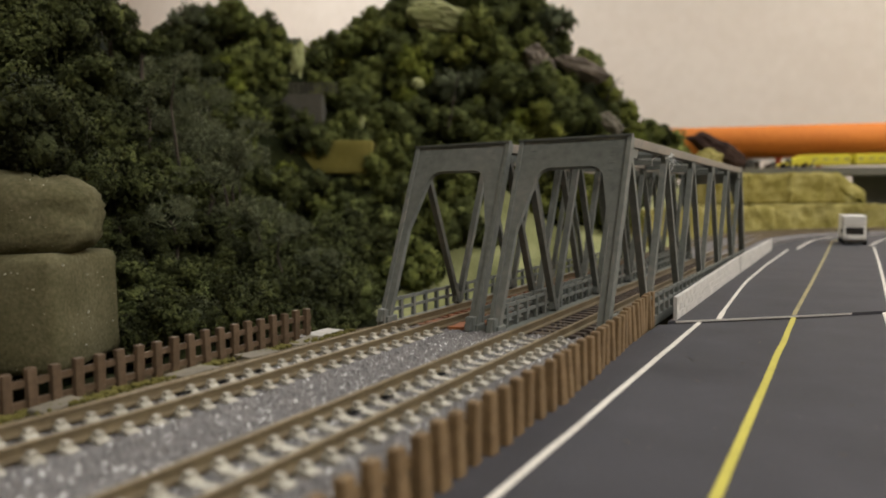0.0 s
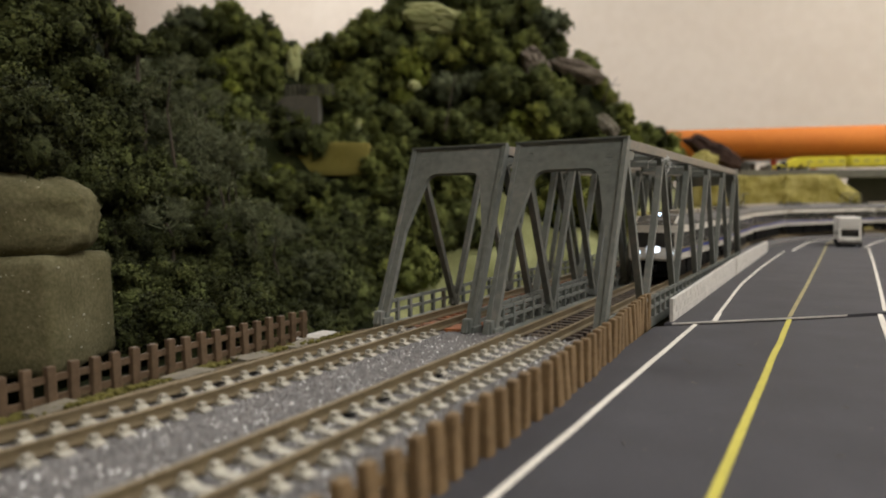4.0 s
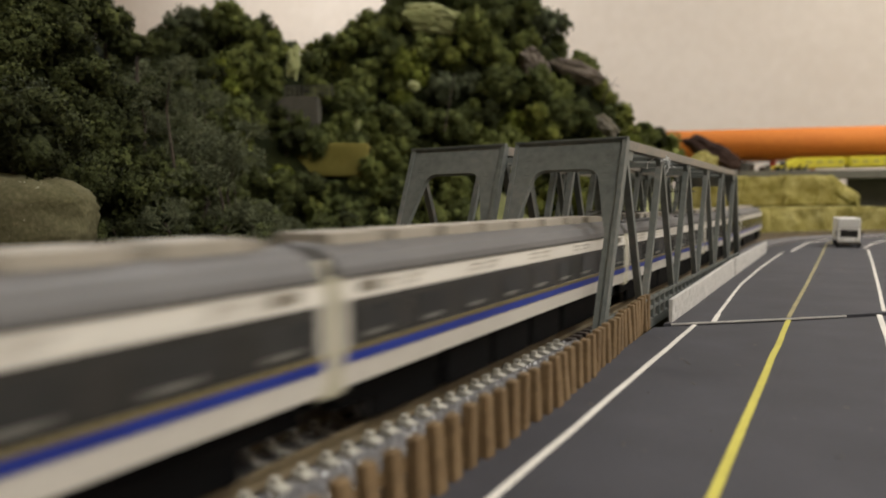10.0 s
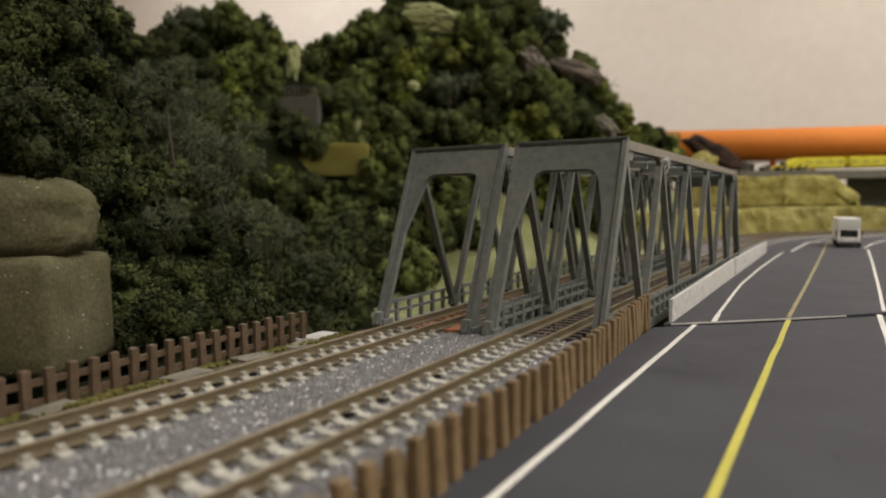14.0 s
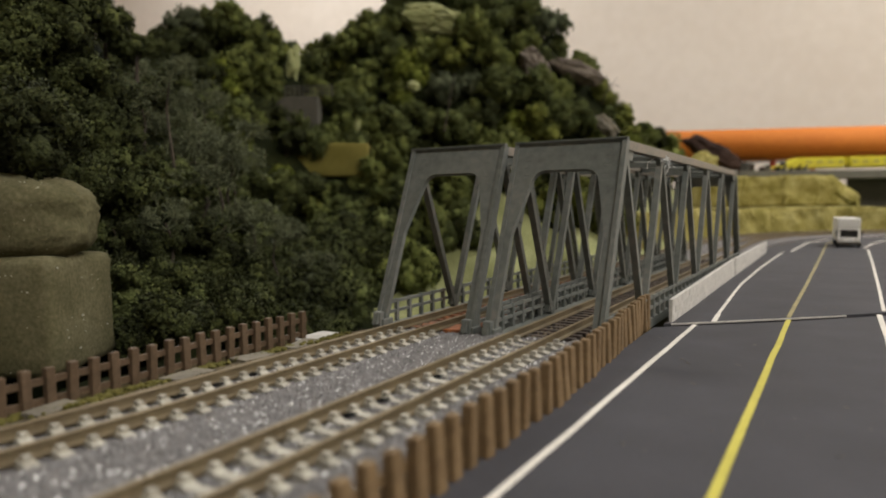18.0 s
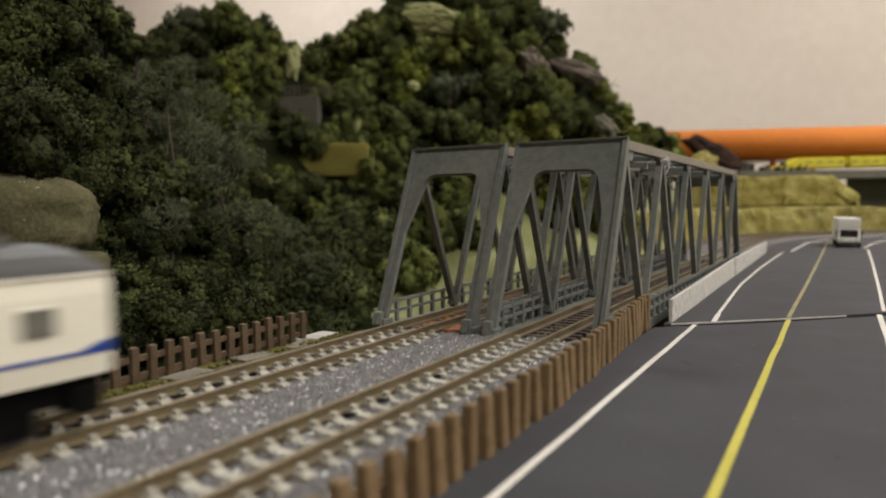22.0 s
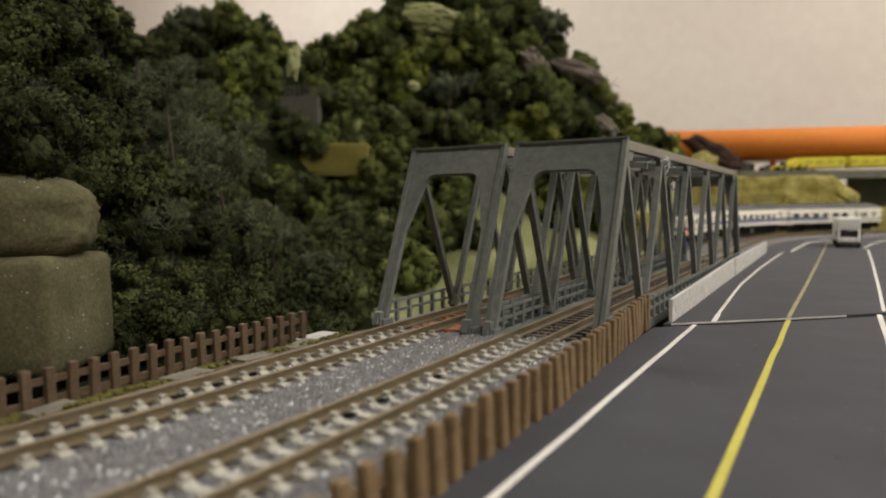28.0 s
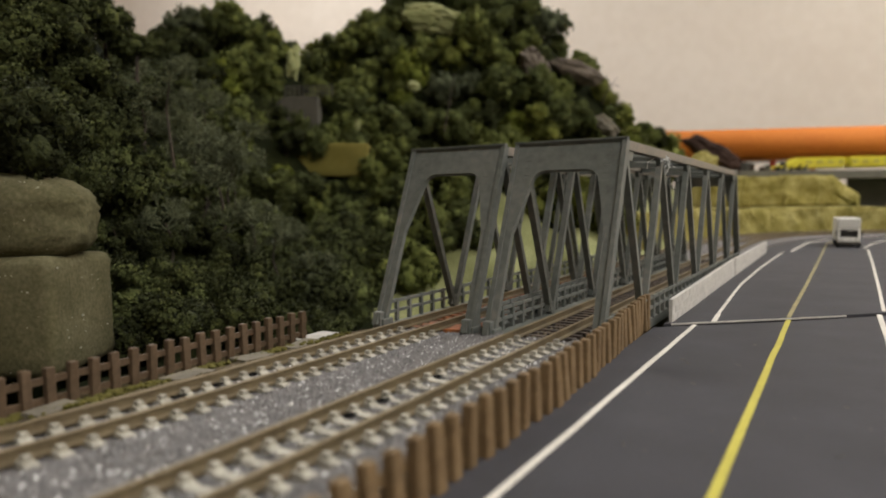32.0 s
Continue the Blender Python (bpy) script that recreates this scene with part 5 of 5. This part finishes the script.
# ---------------------------------------------------------------- hillside details
tun = thing("retaining_wall", "rounded grey concrete wall with a lattice railing on top", "retaining wall", -292, 246, 84.5, 30)
bm = bmesh.new()
prism(bm, [(-24, 0), (-24, 17)] + [(-24 + 11 * (1 - math.cos(radians(15 * i))), 17 + 14 * math.sin(radians(15 * i))) for i in range(1, 7)] + [(9, 31), (9, 0)], "y", 0, 20)
bm.normal_update()
part("wall", bm, M["portal"], tun)
for z in (33.6, 36.2, 38.8):
    bm = bmesh.new()
    beam(bm, (-16, 3, z), (21, 3, z), 0.8, 0.8)
    part("railing", bm, M["portal"], tun)
for k in range(11):
    bm = bmesh.new()
    beam(bm, (-16 + k * 3.6, 3, 30.8), (-16 + k * 3.6, 3, 39.4), 0.8, 0.8, up=(0, 1, 0))
    part("railing_post", bm, M["portal"], tun)

for args in (("hill_block", "olive foam block of the unfinished hillside", (-278, 254, 53.5), (66, 34, 24.5), 30, 1.2),
             ("hill_block", "speckled olive foam block standing behind the fence", (-134, -70, -8), (76, 30, 28.5), 30, 2.5),
             # this block's brown holds the shade on the right side of the ochre one
             ("hill_block", "brown foam block standing for the shadowed side of the ochre one", (-251, 277, 32), (30, 22, 43), 30, 1.2)):
    name, label, loc, size, rz, bev = args
    bm = bmesh.new()
    box(bm, -size[0] / 2, size[0] / 2, -size[1] / 2, size[1] / 2, 0, size[2], bev)
    bmesh.ops.subdivide_edges(bm, edges=[e for e in bm.edges if e.calc_length() > 6], cuts=5, use_grid_fill=True)
    for v in bm.verts:
        v.co += v.normal * (0.9 * noise.noise(v.co / 9) + 0.35 * noise.noise(v.co / 2.5))
    ob = tagged(part(name, bm, M["foam_ochre"] if "unfinished" in label else M["foam_shadowed"] if "brown" in label else M["foam_olive"], smooth=True), label, "foam block")
    ob.matrix_basis = pose(loc[0] * MM, loc[1] * MM, loc[2] * MM, 0, 0, rz)
    if "olive foam b" in label and "unfinished" not in label:
        bm = bmesh.new()
        for i in range(120):
            side = random.random() < 0.88
            px = random.uniform(-size[0] / 2 + bev, size[0] / 2 - bev) if side else size[0] / 2 + 0.15
            py = -size[1] / 2 - 0.25 if side else random.uniform(-size[1] / 2 + bev, size[1] / 2 - bev)
            q = random.choice((0.08, 0.1, 0.17))
            pz = random.uniform(bev * 0.8, size[2] - bev * 0.8)
            box(bm, px - q, px + q, py - q, py + q, pz - q, pz + q)
        part("foam_bead", bm, M["speck"], ob, kind="stuff")



def boulder(label, centre, size, seed):
    """A lumpy foam boulder, squarer than a ball, with pale beads on its face."""
    bm = bmesh.new()
    bmesh.ops.create_icosphere(bm, subdivisions=5, radius=1)
    for v in bm.verts:
        n = v.co.normalized()
        k = (abs(n.x) ** 3 + abs(n.y) ** 3 + abs(n.z) ** 3) ** (-1 / 3)
        k *= 1 + 0.05 * noise.noise(n * 1.7 + Vector((seed, 0, 0))) + 0.025 * noise.noise(n * 5 + Vector((0, seed, 0))) + 0.018 * noise.noise(n * 17)
        v.co = Vector((n.x * size[0], n.y * size[1], n.z * size[2])) * k
    ob = tagged(part("foam_boulder", bm, M["foam_olive"], smooth=True), label, "foam block")
    ob.matrix_basis = pose(centre[0] * MM, centre[1] * MM, centre[2] * MM, 0, 0, 30)
    bm = bmesh.new()
    g = random.Random(seed)
    for i in range(70):
        u, w = g.uniform(-0.8, 0.8), g.uniform(-0.75, 0.8)
        d = Vector((u * size[0], -size[1] * 1.6, w * size[2]))
        hit, place, nor, _ = ob.ray_cast(d * MM, (0, 1, 0))
        if hit:
            c, q = place / MM, g.choice((0.08, 0.1, 0.2))
            bmesh.ops.create_icosphere(bm, subdivisions=1, radius=q, matrix=Matrix.Translation(c))
    part("foam_bead", bm, M["speck"], ob, kind="stuff")
    return ob


boulder("rounded olive foam boulder on the foam block", (-121.4, -65.0, 29.3), (27.5, 13, 11.2), 3)
boulder("upright olive foam lump behind the foam boulder", (-125, -67, 37), (8.5, 7, 20), 11)

# white threads caught on the bridge's top chord
bm = bmesh.new()
for k in range(11):
    a = Vector((W / 2 + 0.4, P / 2 + 42 + random.uniform(-3, 3), ZT - 3))
    for j in range(4):
        b = a + Vector((random.uniform(-2, 2), random.uniform(-3.4, 3.4), random.uniform(-2.6, 1.8)))
        tube(bm, a, b, 0.1, seg=4)
        a = b
tagged(part("thread_tangle", bm, M["web"]), "tangle of white threads caught on the bridge", "thread")

# ---------------------------------------------------------------- trees

def ico(n):
    bm = bmesh.new()
    bmesh.ops.create_icosphere(bm, subdivisions=n, radius=1)
    v = np.array([q.co[:] for q in bm.verts])
    f = [tuple(q.index for q in t.verts) for t in bm.faces]
    bm.free()
    return v, f


BIT_V, BIT_F = ico(2)
GEM_V, GEM_F = ico(1)


BENT = {}      # how the leaves of each crown lean


def crown_mesh(mat, seed, lobes, flakes):
    """A crown of ragged sprigs on a few boughs, every sprig a small core in a cloud of flakes, about one unit (14 mm) in radius."""
    g = np.random.default_rng(seed)
    boughs = []
    for i in range(11):
        d = g.normal(0, 1, 3)
        d /= np.linalg.norm(d)
        boughs.append((d * g.uniform(0.35, 0.72) * (1, 1, 0.85), g.uniform(0.22, 0.4)))
    def unit(v):
        return v / np.linalg.norm(v, axis=-1, keepdims=True)
    blocks, tris, turned, at = [], [], [], 0
    for c, r in [(np.zeros(3), 0.4)] + boughs:
        blocks.append(c + BIT_V * r * g.uniform(0.5, 0.82, (len(BIT_V), 1)))
        tris.append(np.array(BIT_F) + at)
        turned.append(BIT_V)
        at += len(BIT_V)
    for i in range(lobes):
        bc, br = boughs[i % 11]
        c = bc + unit(g.normal(0, 1, 3)) * br * g.uniform(0.75, 1.15)
        r = g.uniform(0.05, 0.11)
        blocks.append(c + GEM_V * r * g.uniform(0.4, 0.85, (len(GEM_V), 1)))
        tris.append(np.array(GEM_F) + at)
        turned.append(unit(blocks[-1] - bc))
        at += len(GEM_V)
        v = unit(g.normal(0, 1, (flakes, 3)))
        p = c + v * r * g.uniform(0.6, 1.75, (flakes, 1))
        side = unit(np.cross(v, g.normal(0, 1, (flakes, 3))))
        up = (np.cross(v, side) + v * g.uniform(-0.5, 1.1, (flakes, 1))) * g.uniform(0.03, 0.07, (flakes, 1))
        side *= g.uniform(0.02, 0.045, (flakes, 1))
        blocks.append(np.stack([p - side, p + side, p + up], 1).reshape(-1, 3))
        tris.append(np.arange(3 * flakes).reshape(-1, 3) + at)
        turned.append(unit(unit(p - bc) + 0.7 * v + 0.5 * g.normal(0, 1, (flakes, 3))).repeat(3, 0))
        at += 3 * flakes
    me = bpy.data.meshes.new("crown")
    me.from_pydata((np.concatenate(blocks) * 0.014).tolist(), [], np.concatenate(tris).tolist())
    me.materials.append(mat)
    BENT[me.name] = np.concatenate(turned)
    me.polygons.foreach_set("use_smooth", [True] * len(me.polygons))
    me.normals_split_custom_set_from_vertices(BENT[me.name].tolist())
    return me


def spray_mesh(seed):
    """Forking grey twigs with crumbs of lichen at their ends, about 16 mm across."""
    g = random.Random(seed)
    bm = bmesh.new()

    def fork(a, d, length, r, depth):
        b = a + d * length
        tube(bm, a, b, r, r * 0.75, 3)
        if depth < 3:
            for _ in range(4):
                c = b + Vector((g.uniform(-1, 1), g.uniform(-1, 1), g.uniform(-1, 1))) * 0.9
                v = [bm.verts.new(c + Vector((g.uniform(-1, 1), g.uniform(-1, 1), g.uniform(-1, 1))) * 0.55) for _ in range(3)]
                bm.faces.new(v)
        if depth == 0:
            return
        for _ in range(3):
            e = (d + Vector((g.uniform(-0.9, 0.9), g.uniform(-0.9, 0.9), g.uniform(-0.6, 0.7)))).normalized()
            fork(b, e, length * g.uniform(0.55, 0.85), r * 0.72, depth - 1)
    for i in range(6):
        fork(Vector((g.uniform(-1, 1), g.uniform(-1, 1), -3)), Vector((g.uniform(-1, 1), g.uniform(-1, 1), g.uniform(0.0, 1))).normalized(), 5.5, 0.3, 4)
    return mesh_of("crown", bm, LICHEN)


CROWNS = [crown_mesh(LEAF[k], 20 + n, 230, 30) for n, k in enumerate((0, 1, 2, 3, 0, 1, 2, 3, 0, 0, 4, 4, 4, 5))]
SPRAYS = [spray_mesh(k) for k in (3, 8, 14)]
bm = bmesh.new()
tube(bm, (0, 0, -9), (0.6, 0.3, 6), 1.1, 0.5, 7)
tube(bm, (0.3, 0.1, 0), (5, 2, 9), 0.5, 0.2, 5)
tube(bm, (0.2, 0.1, -1), (-4, 3, 8), 0.5, 0.2, 5)
TRUNK = mesh_of("trunk", bm, M["trunk"])
TREE_LABELS = {"dark_green_foliage": "dark green clump-foliage tree on the hillside", "mid_green_foliage": "mid green clump-foliage tree on the hillside",
               "olive_foliage": "olive yellow-green foliage bush on the hillside", "grey_green_foliage": "grey-green clump-foliage bush on the hillside",
               "dimmed_green_foliage": "clump-foliage tree on the hillside in green darkened as if in shade", "yellow_green_foliage": "bright yellow-green foliage bush on the hillside",
               "grey_lichen_twigs": "grey twiggy lichen bush between the trees"}


def tree(x, y, z, size, k):
    me = CROWNS[k]
    mat = me.materials[0].name
    t = thing("tree", TREE_LABELS[mat], "tree", x, y, z, random.uniform(0, 360), "trees on the hill")
    share("trunk", TRUNK, t, 0, 0, 0)
    share("crown", me, t, 0, 0, 8 * size, 0, random.uniform(-12, 12), (size, size, size * random.uniform(0.85, 1.15)))
    return t


def twig_bush(x, y, top, size, k):
    """A tall thin stem from the ground that carries a grey spray at the given height."""
    foot = ground_z(x, y) - 1
    t = thing("twig_bush", TREE_LABELS["grey_lichen_twigs"], "bush", x, y, foot, 40 * k, "grey twig bushes")
    bm = bmesh.new()
    a = Vector((0, 0, 0))
    for j in range(4):
        b = Vector((1.6 * math.sin(j * 2 + k), 1.4 * math.cos(j * 3 + k), (top - foot) * (j + 1) / 4))
        tube(bm, a, b, 1.0 - 0.18 * j, 0.82 - 0.18 * j, 6)
        a = b
    part("stem", bm, M["trunk"], t)
    share("crown", SPRAYS[k % 3], t, a.x, a.y, a.z, 70 * k, 0, (size, size, size))
    return t


rnd = random.Random(11)
placed = []
woods_v, woods_f, woods_m, woods_n = [], [], [], []


def wood(x, y, z, size, k):
    """The same crown, joined into the far woods."""
    me = CROWNS[k]
    co = np.empty(len(me.vertices) * 3)
    me.vertices.foreach_get("co", co)
    a = rnd.uniform(0, 6.28)
    turn = np.array([[math.cos(a), -math.sin(a), 0], [math.sin(a), math.cos(a), 0], [0, 0, 1]])
    co = co.reshape(-1, 3) @ turn.T * size + np.array([x, y, z + 8 * size]) * MM
    tri = np.empty(len(me.polygons) * 3, dtype=np.int32)
    me.loops.foreach_get("vertex_index", tri)
    woods_f.append(tri.reshape(-1, 3) + sum(len(v) for v in woods_v))
    woods_v.append(co)
    woods_n.append(BENT[me.name] @ turn.T)
    woods_m.extend([LEAF.index(me.materials[0])] * len(me.polygons))


def gap_in_skyline(x, y):
    """The notch between the near shoulder and the hill behind stays open, and the hill's steep side."""
    return any((x - a) ** 2 + (y - b) ** 2 < r * r for a, b, r in ((-214, 52, 21), (-256, 66, 22), (-225, 38, 11), (-176, 446, 20)))


def scatter(n, x0_, x1_, y0_, y1_, gap, size, test):
    made = 0
    for _ in range(n * 30):
        if made >= n:
            break
        x, y = rnd.uniform(x0_, x1_), rnd.uniform(y0_, y1_)
        if not test(x, y) or gap_in_skyline(x, y) or any((x - a) ** 2 + (y - b) ** 2 < gap * gap for a, b in placed):
            continue
        placed.append((x, y))
        k = rnd.choices(range(14), (0.6, 0.1, 0, 0.7, 0.6, 0.1, 0, 0.7, 0.6, 0.6, 4, 4, 4, 0))[0]
        tree(x, y, ground_z(x, y) - 1, size * rnd.uniform(0.75, 1.3), k)
        made += 1


scatter(56, -190, -84, -30, 90, 13, 0.9, lambda x, y: not bare(x, y))
OPEN = ((-134, -70, 46, 24), (-268, 255, 27, 40), (-303, 240, 16, 34), (-150, 432, 22, 18), (-178, 395, 13, 16), (-256, 378, 18, 14), (-240, 328, 8, 14),
        (-319, 263, 6, 18), (-115, 427, 8, 16))
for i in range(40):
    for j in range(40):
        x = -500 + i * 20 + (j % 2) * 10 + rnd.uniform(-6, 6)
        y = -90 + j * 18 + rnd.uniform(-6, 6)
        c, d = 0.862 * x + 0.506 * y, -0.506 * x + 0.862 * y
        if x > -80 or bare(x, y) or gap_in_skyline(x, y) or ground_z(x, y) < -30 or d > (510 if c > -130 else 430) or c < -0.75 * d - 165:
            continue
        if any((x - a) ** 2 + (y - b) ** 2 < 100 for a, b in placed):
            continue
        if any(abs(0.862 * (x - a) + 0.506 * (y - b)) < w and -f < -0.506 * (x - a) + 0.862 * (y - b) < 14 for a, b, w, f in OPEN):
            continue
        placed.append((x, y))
        # dimmed crowns mass left and low, paler ones up the hill, as light falls
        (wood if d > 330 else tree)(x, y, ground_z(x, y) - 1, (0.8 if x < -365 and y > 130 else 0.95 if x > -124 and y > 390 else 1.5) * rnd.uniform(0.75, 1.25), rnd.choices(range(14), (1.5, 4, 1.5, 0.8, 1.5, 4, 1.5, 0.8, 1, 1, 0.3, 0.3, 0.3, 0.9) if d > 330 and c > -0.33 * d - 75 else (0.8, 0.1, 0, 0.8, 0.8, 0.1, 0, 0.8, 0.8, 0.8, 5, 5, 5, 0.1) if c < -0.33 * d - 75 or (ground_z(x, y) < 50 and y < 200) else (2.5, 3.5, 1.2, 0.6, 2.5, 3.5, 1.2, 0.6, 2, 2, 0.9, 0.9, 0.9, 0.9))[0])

for x, y, z, size, k in ((-294, 299, 159, 1.2, 1), (-286, 314, 171, 1.2, 5), (-302, 289, 152, 1.0, 0), (-341, 216, 164, 1.3, 1), (-335, 230, 158, 1.1, 5), (-346, 205, 158, 1.2, 0)):
    wood(x, y, z, size, k)
me = bpy.data.meshes.new("far_woods")
me.from_pydata(np.concatenate(woods_v).tolist(), [], np.concatenate(woods_f).tolist())
for m in LEAF:
    me.materials.append(m)
me.polygons.foreach_set("material_index", woods_m)
me.polygons.foreach_set("use_smooth", [True] * len(me.polygons))
me.normals_split_custom_set_from_vertices(np.concatenate(woods_n).tolist())
tagged(new("far_woods", me), "dark green clump-foliage woods on the upper hill", "woods", kind="stuff")
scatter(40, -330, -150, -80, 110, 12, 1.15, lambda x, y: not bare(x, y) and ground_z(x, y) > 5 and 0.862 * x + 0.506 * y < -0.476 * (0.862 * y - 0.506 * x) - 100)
# single bushes round the walls and rocks, and the twiggy sprays on the left shoulder
SPOTS = ((-88, 520, 1.5, 1), (-90, 472, 1.05, 5), (-80, 505, 1.8, 1), (-83, 535, 1.6, 5), (-84, 450, 1.4, 1), (-284, 238, 1.4, 0), (-278, 247, 1.3, 8), (-178, 406, 0.75, 1), (-160, 410, 0.6, 5), (-149, 427, 0.7, 0), (-168, 420, 0.8, 9), (-295, 229, 1.35, 4), (-272, 251, 1.05, 1), (-266, 268, 1.3, 8), (-280, 300, 1.2, 9), (-262, 217, 0.7, 0), (-253, 230, 1.1, 8), (-243, 241, 1.1, 4),
         (-229, 262, 1.1, 1), (-290, 222, 1.2, 11), (-303, 218, 1.2, 10), (-252, 268, 0.9, 0), (-160, 384, 0.8, 5), (-150, 402, 0.9, 0), (-135, 415, 0.8, 1),
         (-146, 440, 0.8, 9), (-118, 424, 0.7, 5), (-183, 395, 0.9, 13), (-317, 236, 0.9, 4), (-137, -14, 1.0, 0), (-183, -9, 1.2, 10), (-184, 2, 1.2, 11), (-191, 15, 1.3, 10), (-177, -18, 1.0, 12), (-185, 38, 1.2, 0), (-193, 51, 1.2, 11), (-172, 8, 1.1, 12), (-130, 0, 0.9, 4), (-146, 6, 1.2, 1), (-128, -24, 0.8, 8), (-183, 156, 1.1, 10), (-200, 165, 1.2, 0), (-197, 196, 1.1, 4), (-172, 140, 0.9, 8),
         (-186, 270, 1.2, 1), (-183, 250, 1.0, 0), (-261, 243, 0.7, 8), (-249, 254, 0.75, 1),
         (-262, 128, 1.2, 13), (-170, 262, 1.15, 8), (-162, 266, 1.2, 10), (-178, 256, 1.1, 4), (-173, 275, 1.3, 9), (-186, 250, 1.0, 11), (-155, 268, 0.9, 0), (-172, 2, 1.0, 10), (-168, -6, 0.9, 11), (-226, 56, 1.1, 10), (-236, 66, 1.2, 11), (-206, 0, 1.3, 10), (-207, -10, 1.2, 12), (-215, 12, 1.1, 0), (-276, 262, 1.0, 1))
for x, y, size, k in SPOTS:
    tree(x, y, ground_z(x, y) - 1, size, k)

# trees that grow over the foam boulder and on the near shoulder
for x, y, z, size, k in ((-226, 40, 108, 1.1, 10), (-219, 50, 98, 0.95, 11), (-113, -61, 41, 1.2, 10), (-124, -54, 50, 1.1, 11), (-113, -47, 33, 0.9, 12), (-132, -68, 54, 1.0, 10)):
    tree(x, y, z, size, k)
for k, (x, y, top, size) in enumerate(((-186, 29, 77, 1.0), (-184, 40, 88, 0.8), (-208, 60, 66, 1.1), (-206, 72, 77, 1.2), (-196, 66, 60, 1.0), (-192, 55, 52, 1.2), (-196, 83, 65, 1.3),
                                        (-176, 50, 40, 1.1), (-190, 80, 48, 1.2), (-172, 56, 24, 1.2), (-172, 73, 24, 1.2), (-154, 15, 26, 0.9), (-157, 72, 18, 1.0), (-176, 124, -1, 1.0),
                                        (-214, 84, 84, 1.0), (-183, 64, 56, 1.1))):
    twig_bush(x, y, top, size, k)
# bare twig on the skyline
bm = bmesh.new()
tube(bm, (-124, 447, 120), (-118, 450, 137), 0.5, 0.35, 5)
for b in ((-111, 451, 142), (-121, 450, 146), (-109, 450, 135)):
    tube(bm, (-118, 450, 136), b, 0.35, 0.15, 5)
tagged(part("twig", bm, M["trunk"]), "bare forked twig against the wall", "twig")

motions()
